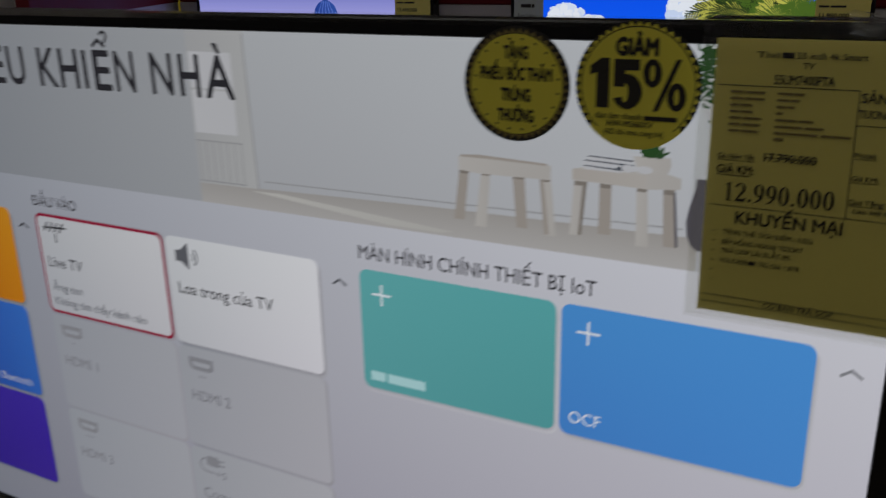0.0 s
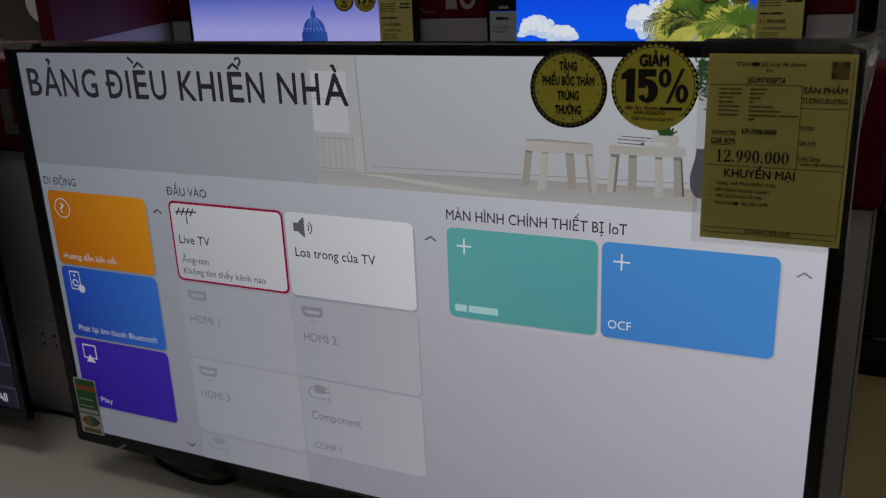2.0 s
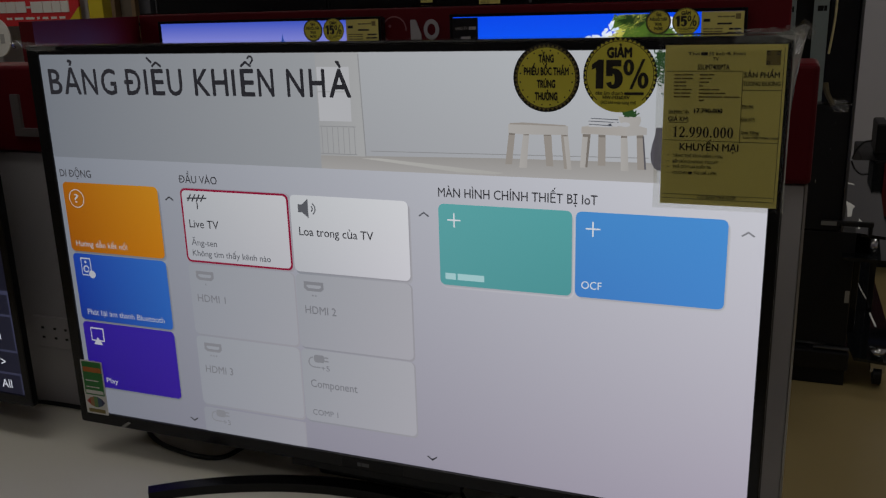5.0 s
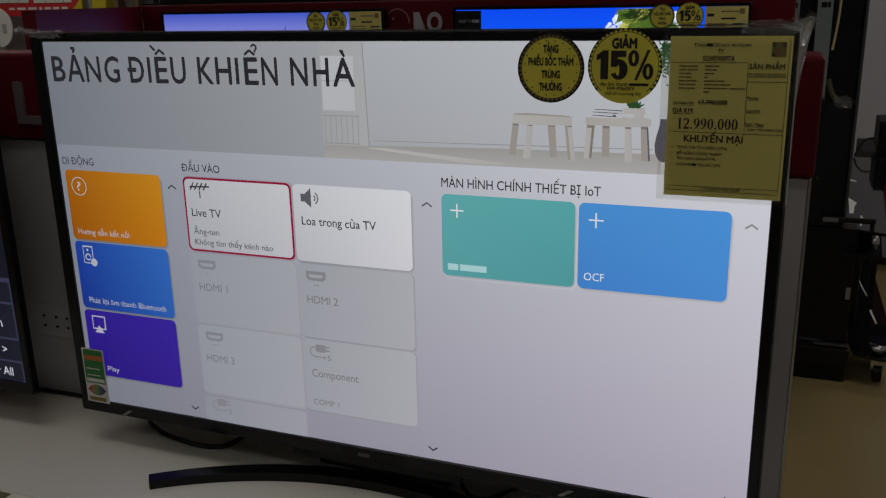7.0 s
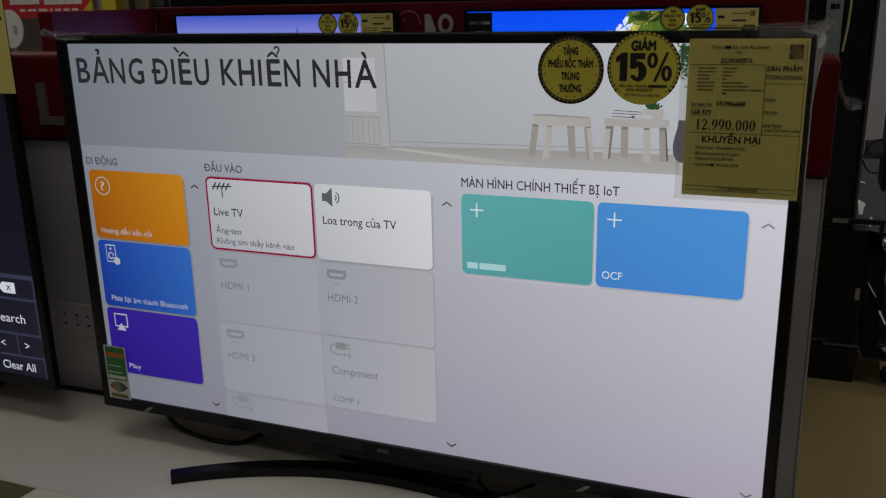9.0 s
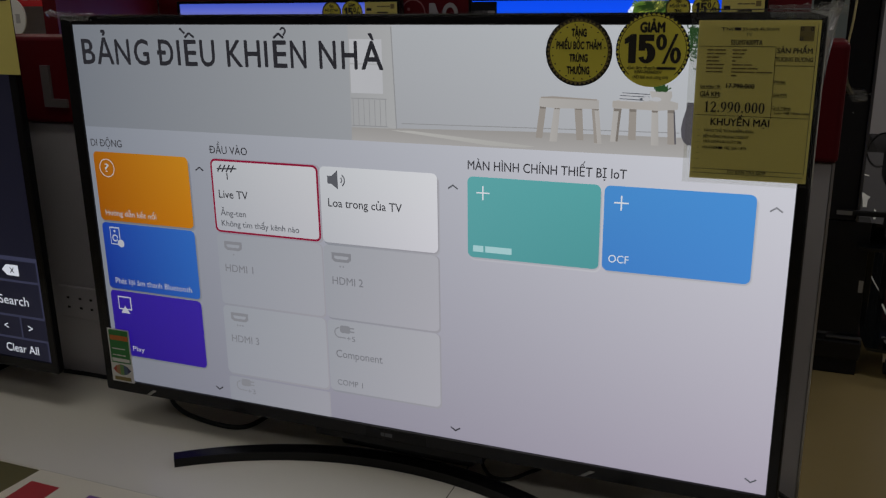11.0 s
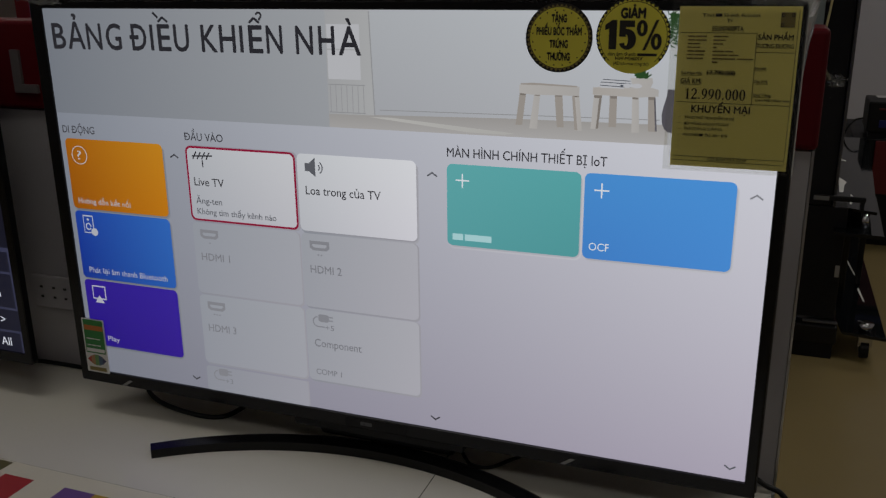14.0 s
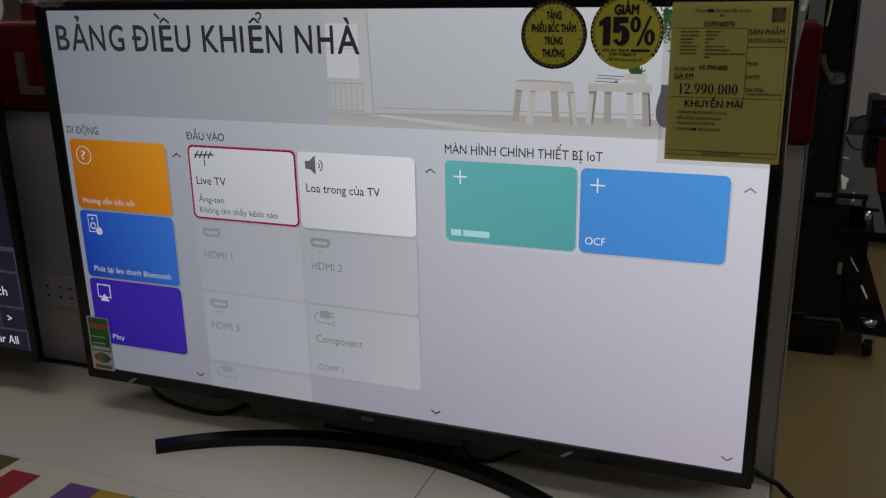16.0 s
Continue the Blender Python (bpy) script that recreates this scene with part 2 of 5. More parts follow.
def lettering(body, x, z, height, width, y, material, parent, bold=0.0, name="lettering", centre=False):
    """Words in the built-in font on an upright plane: left end and baseline, height of a capital, whole width."""
    plain = "".join(HORNED.get(ch, ch) for ch in body).replace("Đ", "Ð")
    horns = []
    for i, ch in enumerate(body):
        if ch in HORNED:
            head = word_mesh(plain[:i + 1])
            horns.append((max(v.co.x for v in head.vertices), 0.68 if ch.isupper() else 0.45))
    me = word_mesh(plain)
    if horns:
        bm = bmesh.new()
        bm.from_mesh(me)
        for hx, hz in horns:
            pts = ((-0.06, -0.09), (0.02, -0.12), (0.075, -0.05), (0.085, 0.04), (0.03, 0.04), (0.02, -0.03))
            bm.faces.new([bm.verts.new((hx + p, hz + q, 0)) for p, q in pts])
        bm.to_mesh(me)
        bm.free()
    co = np.empty(len(me.vertices) * 3)
    me.vertices.foreach_get("co", co)
    co = co.reshape(-1, 3)
    if bold:
        # a bold face: the strokes drawn again a little to each side
        bm = bmesh.new()
        for k, (dx, dz) in enumerate(((-bold, 0), (bold, 0), (0, bold), (0, -bold))):
            n0 = len(bm.verts)
            bm.from_mesh(me)
            bm.verts.ensure_lookup_table()
            for v in bm.verts[n0:]:
                v.co += Vector((dx, dz, k))
        bm.to_mesh(me)
        bm.free()
        co = np.empty(len(me.vertices) * 3)
        me.vertices.foreach_get("co", co)
        co = co.reshape(-1, 3)
    x0, x1 = co[:, 0].min(), co[:, 0].max()
    sx = width / (x1 - x0)
    if centre:
        x -= width / 2
    out = np.c_[x + (co[:, 0] - x0) * sx, y - 0.00002 * co[:, 2], z + co[:, 1] * height / 0.69]
    me.vertices.foreach_set("co", out.ravel())
    me.update()
    me.name = name
    me.materials.clear()
    me.materials.append(material)
    ob = new(name, me)
    hang(ob, parent)
    return ob


def serif_number(digits, x, z, height, width, y, material, parent):
    """A price in a bold book face: thick upright strokes, thin joins, small feet."""
    wide = {".": 0.5}
    step = width / sum(wide.get(ch, 1.0) for ch in digits)
    bm, at = bmesh.new(), x

    def spot(cx, pts):
        return [(cx + a * step, z + b * height) for a, b in pts]

    def arc(cx, ox, oz, r0, r1, a0, a1, lift=0.0):
        outer, inner = (disc(cx + ox * step, z + oz * height, p * step, q * height, 20, a0, a1) for p, q in (r0, r1))
        band(outer, inner, y - lift, bm, a1 - a0 >= 360)

    for ch in digits:
        cx = at + step * wide.get(ch, 1.0) / 2
        if ch == ".":
            sheet(disc(cx, z + 0.09 * height, 0.13 * step, 0.09 * height, 12), y, 0, bm)
        elif ch == "0":
            arc(cx, 0, 0.5, (0.43, 0.51), (0.17, 0.45), 0, 360)
        elif ch == "1":
            sheet(spot(cx, ((-0.1, 0.03), (0.13, 0.03), (0.13, 1.01), (0.05, 1.01), (-0.32, 0.88), (-0.3, 0.84), (-0.1, 0.88))), y, 0, bm)
            sheet(spot(cx, ((-0.3, 0), (0.33, 0), (0.33, 0.045), (-0.3, 0.045))), y - 0.0001, 0, bm)
        elif ch == "2":
            arc(cx, -0.04, 0.71, (0.43, 0.30), (0.18, 0.25), -30, 165)
            sheet(spot(cx, ((0.33, 0.56), (0.10, 0.59), (-0.42, 0.06), (-0.42, 0.0), (-0.22, 0.1))), y - 0.0001, 0, bm)
            sheet(spot(cx, ((-0.42, 0), (0.36, 0), (0.43, 0.24), (0.38, 0.24), (0.30, 0.15), (-0.3, 0.15))), y - 0.0002, 0, bm)
        elif ch == "9":
            arc(cx, 0, 0.67, (0.42, 0.34), (0.17, 0.29), 0, 360)
            sheet(spot(cx, ((0.42, 0.68), (0.17, 0.68), (0.13, 0.40), (0.0, 0.2), (-0.33, 0.03), (-0.32, -0.01), (0.08, 0.10), (0.32, 0.32))), y - 0.0001, 0, bm)
        at += step * wide.get(ch, 1.0)
    return part("serif_price", bm, material, parent)


def bars(x, z, height, width, y, material, parent, words, name="print_bar"):
    """Writing too small or not to be spelt: plain bars, one for each word."""
    bm = bmesh.new()
    gap = width * 0.045 if len(words) > 1 else 0
    total, at = sum(words), x
    for w in words:
        step = (width - gap * (len(words) - 1)) * w / total
        sheet(rect(at, at + step, z, z + height), y, 0, bm)
        at += step + gap
    return part(name, bm, material, parent)


# ---- the room ----
def room():
    x0, x1, y0, y1, h = -7.5, 4.5, -5.5, 6.2, 3.4
    f = mesh_object("floor", box(x0 - 0.2, x1 + 0.2, y0 - 0.2, y1 + 0.2, -0.2, 0), FLOOR)
    tagged(f, "polished beige shop floor", "floor", kind="structure")
    c = mesh_object("ceiling", box(x0 - 0.2, x1 + 0.2, y0 - 0.2, y1 + 0.2, h, h + 0.15), CEIL)
    tagged(c, "plain white shop ceiling", "ceiling", kind="structure")
    for name, b in (("wall_north", (x0 - 0.2, x1 + 0.2, y1, y1 + 0.2)), ("wall_south", (x0 - 0.2, x1 + 0.2, y0 - 0.2, y0)),
                    ("wall_west", (x0 - 0.2, x0, y0, y1)), ("wall_east", (x1, x1 + 0.2, y0, y1))):
        w = mesh_object(name, box(*b, 0, h), WALL)
        tagged(w, "pale grey painted shop wall", "wall", kind="structure")
    b = mesh_object("baseboard", box(x0, x1, y1 - 0.018, y1 - 0.002, 0, 0.1, 0.004), WHITE_PANEL)
    tagged(b, "white skirting board along the wall", "baseboard", kind="structure")
    for lx, ly in LAMPS:
        t = thing("unseen_ceiling_light", (lx, ly, 3.4), "white ceiling light fitting, added out of view", "lamp", "ceiling lights")
        part("housing", box(lx - 0.62, lx + 0.62, ly - 0.27, ly + 0.27, 3.32, 3.4, 0.01), CEIL, t)


room()
TABLE = 0.65


def display_bench():
    t = thing("display_bench", (-0.9, 0, 0), "long white laminate shop display bench", "bench")
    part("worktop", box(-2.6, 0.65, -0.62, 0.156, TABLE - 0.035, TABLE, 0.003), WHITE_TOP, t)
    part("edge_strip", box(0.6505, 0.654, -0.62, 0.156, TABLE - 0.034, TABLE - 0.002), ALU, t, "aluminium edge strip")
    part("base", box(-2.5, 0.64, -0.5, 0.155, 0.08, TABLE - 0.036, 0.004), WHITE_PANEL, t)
    part("plinth", box(-2.45, 0.6, -0.45, 0.15, 0.0, 0.079), BLACK_MATT, t)
    bm = bmesh.new()
    box(0.1068, 0.1082, -0.61, 0.15, TABLE - 0.001, TABLE + 0.0003, bm=bm)
    part("joint_line", bm, BLACK_MATT, t, "thin dark joint between two worktop boards")
    return t


display_bench()


def partition():
    """The board behind the bench: pale below, a red box band on top with pale emblem shapes."""
    t = thing("display_partition", (-0.9, 0.215, 0), "white display partition with a glossy red top band", "partition")
    part("board", box(-2.6, 0.652, 0.167, 0.262, 0.0, 1.215, 0.002), WHITE_PANEL, t, "white painted lower board")
    part("end_trim", box(0.6525, 0.656, 0.165, 0.258, 0.0, 1.215), ALU, t, "thin bright edge trim")
    part("red_band", box(-2.6, 0.659, 0.158, 0.268, 1.216, 1.392, 0.008, 3), RED, t, "glossy red top band")
    bm = bmesh.new()
    for dx in (-0.953,):
        sheet([(dx + 0.10, 1.335), (dx + 0.10, 1.25), (dx + 0.16, 1.25), (dx + 0.16, 1.267), (dx + 0.122, 1.267), (dx + 0.122, 1.335)], 0.152, 0.006, bm)
    part("emblem_bar", bm, DULL_LOGO, t, "pale raised corner-shaped emblem")
    bm = band(disc(-0.726, 1.29, 0.05), disc(-0.726, 1.29, 0.042), 0.155)
    part("emblem_ring", bm, DULL_LOGO, t, "pale ring emblem")
    sx, sz = -0.838, 0.818
    s = thing("wall_socket", (sx, 0.166, sz), "white double wall socket with dark holes", "socket")
    part("plate", box(sx - 0.058, sx + 0.058, 0.158, 0.1665, sz - 0.037, sz + 0.037, 0.003), WHITE_PANEL, s)
    for cx in (-0.03, 0.004, 0.034):
        for dz in (-0.011, 0.011):
            part("hole", box(sx + cx - 0.003, sx + cx + 0.003, 0.156, 0.159, sz + dz - 0.0022, sz + dz + 0.0022), INK, s)
    return t


partition()

# ---- the main television ----
XL, ZT, SW, SH = -0.6048, 1.4214, 1.2096, 0.6804


def ux(u):
    return XL + u / 1920 * SW


def uz(v):
    return ZT - v / 1080 * SH


def us(n):
    return n / 1920 * SW


def ub(u0, v0, u1, v1):
    return rect(ux(u0), ux(u1), uz(v1), uz(v0))


def upoly(*uv):
    return [(ux(u), uz(v)) for u, v in uv]


UI_DARK = lit("display_dark_text", (52, 52, 57))
UI_TITLE = lit("display_title_text", (36, 36, 41))
UI_GREY = lit("display_grey_text", (84, 86, 92))
UI_FAINT = lit("display_faint_text", (114, 115, 121))
UI_PALE = lit("display_pale_text", (164, 166, 175))
UI_BRIGHT = lit("display_bright_mark", (206, 210, 216))
UI_SOFT_MARK = lit("display_soft_mark", (158, 196, 199))
UI_ICON = lit("display_faint_icon", (124, 125, 131))
# tones darken to the left: the screen's off-axis dimming is painted in
UI_WHITE = lit("display_white_card", (184, 187, 191), (204, 205, 209), (174, 176, 182), (198, 197, 204))
UI_WHITE_DIM = lit("display_dim_white_card", (168, 171, 176), (188, 189, 193), (158, 161, 168), (180, 180, 186))
UI_CARD = lit("display_faint_card", (147, 150, 157), (164, 164, 171), (147, 149, 157), (163, 162, 170))
UI_SHADE = lit("display_card_shade", (132, 134, 142), (147, 146, 153))
UI_MARGIN = lit("display_card_shadow", (126, 128, 136), (146, 145, 152))
UI_MARGIN_SOFT = lit("display_soft_shadow", (130, 134, 142), (158, 158, 165))
UI_MARGIN_R = lit("display_right_shadow", (160, 160, 168), (168, 168, 176))
UI_MARGIN_RS = lit("display_right_soft_shadow", (174, 174, 182), (184, 184, 191))
UI_MARGIN_L = lit("display_left_shadow", (98, 102, 112), (112, 115, 124))
UI_MARGIN_LS = lit("display_left_soft_shadow", (110, 114, 124), (124, 127, 136))
UI_CARD_LEFT = lit("display_faint_card_left", (140, 144, 152), (154, 156, 163), (139, 142, 151), (153, 154, 162))
UI_CARD_LOW = lit("display_faint_card_low", (134, 137, 146), (149, 149, 158), (134, 137, 146), (149, 149, 158))
UI_RED = lit("display_red_frame", (128, 12, 48))
UI_ORANGE = lit("display_orange_card", (150, 86, 9), (182, 122, 26), (138, 76, 5), (178, 110, 16))
UI_BLUE = lit("display_blue_card", (24, 58, 146), (44, 96, 174), (14, 44, 130), (38, 88, 166))
UI_PURPLE = lit("display_violet_card", (40, 21, 132), (50, 31, 144), (32, 14, 120), (47, 24, 134))
UI_TEAL = lit("display_teal_card", (88, 158, 160), (82, 156, 158), (82, 150, 153), (76, 146, 149))
UI_SKY = lit("display_sky_blue_card", (68, 134, 198), (70, 138, 206), (62, 122, 192), (68, 132, 202))
UI_BASE = lit("display_base", (126, 132, 142), (210, 213, 219), (113, 117, 128), (164, 157, 173))
UI_HEAD_L = lit("display_header_shade", (110, 115, 123), (148, 151, 155), (110, 115, 123), (144, 147, 152))
UI_HEAD_R = lit("display_header_wall", (159, 162, 166), (184, 188, 193), (150, 152, 157), (174, 176, 181))
UI_FLOOR = lit("display_picture_floor", (142, 140, 138), (148, 145, 142), (156, 154, 153), (162, 160, 159))
UI_BEAM = lit("display_picture_sunbeam", (170, 169, 166), (164, 163, 160))
UI_DOOR = lit("display_picture_door", (152, 153, 155), (160, 161, 162))
UI_PANE = lit("display_picture_pane", (172, 173, 177))
UI_LINE = lit("display_picture_line", (136, 137, 139))
UI_STOOL = lit("display_picture_stool", (166, 163, 160), (160, 157, 154))
UI_STOOL_D = lit("display_picture_stool_shade", (143, 137, 131))
UI_STOOL_S = lit("display_picture_leg_shadow", (116, 110, 104))
UI_STOOL_W = lit("display_picture_apron", (158, 153, 148), (163, 159, 155))
UI_VASE = lit("display_picture_vase", (74, 72, 78), (92, 90, 96))
UI_LEAF = lit("display_picture_leaf", (38, 66, 34))
UI_BOOK = lit("display_picture_book", (74, 78, 86))


def arc_line(cx, cz, r, w, a0, a1, y, bm):
    return band(disc(cx, cz, r + w / 2, n=14, a0=a0, a1=a1), disc(cx, cz, r - w / 2, n=14, a0=a0, a1=a1), y, bm, False)


def chevron(u, v, up, material, screen):
    s, bm = (-1 if up else 1), bmesh.new()
    for side in (-1, 1):
        line((ux(u + side * 13), uz(v - s * 5)), (ux(u - side * 1.5), uz(v + s * 5)), us(3.8), -0.0012, bm)
    part("arrow_mark", bm, material, screen)


def hdmi_mark(u, v, dots, screen):
    bm = bmesh.new()
    band([(ux(u + a), uz(v + b)) for a, b in ((-29, -13), (29, -13), (29, 6), (20, 13), (-20, 13), (-29, 6))],
         [(ux(u + a), uz(v + b)) for a, b in ((-21, -4), (21, -4), (21, 1), (16, 5), (-16, 5), (-21, 1))], -0.0012, bm)
    for i in range(dots):
        sheet(disc(ux(u + (i - (dots - 1) / 2) * 9), uz(v + 25), us(2.6), n=8), -0.0012, 0, bm)
    part("port_mark", bm, UI_ICON, screen)


def plug_mark(u, v, digit, screen):
    bm = bmesh.new()
    sheet(rounded(ux(u - 12), ux(u + 20), uz(v + 8), uz(v - 14), us(7)), -0.0012, 0, bm)
    for dv in (-8, 2):
        line((ux(u + 20), uz(v + dv)), (ux(u + 32), uz(v + dv)), us(4), -0.0012, bm)
    arc_line(ux(u - 14), uz(v + 8), us(14), us(3.5), 90, 280, -0.0012, bm)
    line((ux(u - 12), uz(v + 22)), (ux(u + 6), uz(v + 22)), us(3.5), -0.0012, bm)
    part("plug_mark", bm, UI_ICON, screen)
    lettering("+" + digit, ux(u + 8), uz(v + 30), us(15), us(26), -0.0012, UI_FAINT, screen)


def card(u0, v0, u1, v1, material, screen, edge=None):
    """A rounded card over a soft two-step shadow."""
    for k, m in enumerate(edge or (UI_MARGIN_SOFT, UI_MARGIN)):
        d = 8 - 4 * k
        part("card_shadow", sheet(rounded(ux(u0 + 3), ux(u1 + d * 0.7), uz(v1 + d), uz(v0 + 6), us(16)), -0.0004 - 0.0002 * k), m, screen)
    return part("display_card", sheet(rounded(ux(u0), ux(u1), uz(v1), uz(v0), us(14)), -0.0008), material, screen)


def header_picture(screen):
    """The picture behind the title: a pale room with a door, two stools, books, a bowl plant and a dark vase."""
    y = -0.0006

    def patch(name, material, lift, *uv):
        part(name, sheet(upoly(*uv), y - lift), material, screen)

    part("header_shade", sheet(ub(0, 0, 865, 284), -0.0003), UI_HEAD_L, screen)
    part("header_wall", sheet(ub(865, 0, 1920, 284), -0.0003), UI_HEAD_R, screen)
    patch("picture_floor", UI_FLOOR, 0, (865, 251), (1320, 242), (1690, 240), (1690, 284), (865, 284))
    patch("sunbeam", UI_BEAM, 0.0002, (975, 254), (1030, 253), (1345, 276), (1320, 280), (1230, 279))
    part("skirting", line((ux(1004), uz(236)), (ux(1671), uz(230)), us(2), y - 0.0001), UI_LINE, screen)
    patch("picture_door", UI_DOOR, 0, (865, 0), (984, 0), (990, 250), (865, 251))
    bm = sheet(ub(868, 34, 956, 92), y - 0.0002)
    sheet(ub(868, 95, 956, 165), y - 0.0002, 0, bm)
    part("door_pane", bm, UI_PANE, screen)
    for k in range(7):
        part("door_bar", line((ux(872 + k * 15), uz(180)), (ux(872 + k * 15), uz(245)), us(1.8), y - 0.0002), UI_LINE, screen)
    for v in (178, 246):
        part("door_rail", line((ux(867), uz(v)), (ux(966), uz(v)), us(2.4), y - 0.0002), UI_LINE, screen)
    part("door_edge", line((ux(982), uz(4)), (ux(990), uz(250)), us(3), y - 0.0002), UI_LINE, screen)
    # the far stool: a thin dark rim, a pale apron, lit and shaded legs
    patch("stool_apron", UI_STOOL, 0.0006, (1354, 163), (1387, 160), (1492, 164), (1492, 184), (1385, 185), (1354, 182))
    patch("stool_rim", UI_STOOL_D, 0.0008, (1357, 160), (1387, 158), (1487, 162), (1487, 165), (1400, 163), (1357, 163))
    for top0, top1, foot0, foot1, low, mat in ((1355, 1370, 1346, 1362, 255, UI_STOOL_D), (1389, 1403, 1379, 1397, 262, UI_STOOL),
                                               (1436, 1454, 1443, 1459, 256, UI_STOOL_D), (1476, 1492, 1484, 1501, 262, UI_STOOL)):
        patch("stool_leg", mat, 0.0004, (top0, 181), (top1, 181), (foot1, low), (foot0, low))
        patch("leg_shadow", UI_STOOL_S, 0.0005, (top0, 182), (top1, 182), (top1 - 1, 187), (top0 + 1, 187))
    patch("leg_side", UI_STOOL_D, 0.0005, (1476, 185), (1482, 185), (1491, 261), (1484, 261))
    # the near stool
    patch("stool_apron", UI_STOOL, 0.0006, (1522, 166), (1538, 161), (1650, 161), (1665, 165), (1665, 179), (1623, 183), (1522, 180))
    patch("apron_side", UI_STOOL_W, 0.0007, (1523, 164), (1622, 165), (1622, 182), (1523, 179))
    for top0, top1, foot0, foot1, low, mat in ((1525, 1543, 1520, 1536, 256, UI_STOOL), (1560, 1576, 1560, 1577, 250, UI_STOOL_D),
                                               (1609, 1623, 1611, 1628, 260, UI_STOOL), (1643, 1658, 1647, 1665, 256, UI_STOOL_D)):
        patch("stool_leg", mat, 0.0004, (top0, 179), (top1, 179), (foot1, low), (foot0, low))
        patch("leg_shadow", UI_STOOL_S, 0.0005, (top0, 181), (top1, 181), (top1 - 1, 187), (top0 + 1, 187))
    patch("leg_side", UI_STOOL_S, 0.0005, (1537, 185), (1543, 182), (1537, 255), (1532, 255))
    patch("leg_side", UI_VASE, 0.0005, (1656, 183), (1659, 183), (1666, 255), (1662, 255))
    for u0, u1, v in ((1543, 1603, 145), (1538, 1604, 151), (1538, 1590, 158)):
        patch("book", UI_PANE, 0.0007, (u0, v), (u1, v + 2), (u1, v + 7), (u0, v + 6))
        patch("book_cover", UI_BOOK, 0.0009, (u0, v), (u1, v + 2), (u1, v + 4), (u0, v + 1.5))
    patch("book_end", UI_BOOK, 0.0009, (1582, 157), (1604, 155), (1604, 162), (1582, 162))
    patch("bowl", UI_STOOL, 0.0009, (1603, 141), (1650, 140), (1652, 150), (1647, 162), (1615, 162), (1606, 152))
    for cu, cw in ((1597, 9), (1618, 11)):
        part("pale_stone", sheet(disc(ux(cu), uz(158), us(cw), us(5), 16), y - 0.0011), UI_PANE, screen)
    bm = bmesh.new()
    rnd = random.Random(4)
    for k in range(26):
        a, d, u = radians(rnd.uniform(25, 155)), rnd.uniform(13, 24), 1628 + rnd.uniform(-13, 13)
        line((ux(u), uz(141)), (ux(u + d * math.cos(a)), uz(141 - d * math.sin(a))), us(3), y - 0.0010, bm)
    for k in range(190):
        a, d = rnd.uniform(0, 6.28), rnd.uniform(4, 12)
        u, v = 1692 + rnd.gauss(0, 11), max(8, 28 + rnd.gauss(0, 18))
        line((ux(u), uz(v)), (ux(u + d * math.cos(a)), uz(v + d * math.sin(a))), us(2.6), y - 0.0011, bm)
    part("leaves", bm, UI_LEAF, screen)
    part("white_pot", sheet(disc(ux(1712), uz(62), us(30), us(38), 24), y - 0.0008), UI_PANE, screen)
    patch("vase", UI_VASE, 0.0008, (1684, 163), (1683, 178), (1677, 200), (1674, 220), (1676, 238), (1682, 250), (1690, 256), (1720, 257), (1740, 240), (1742, 210), (1730, 180), (1724, 163))


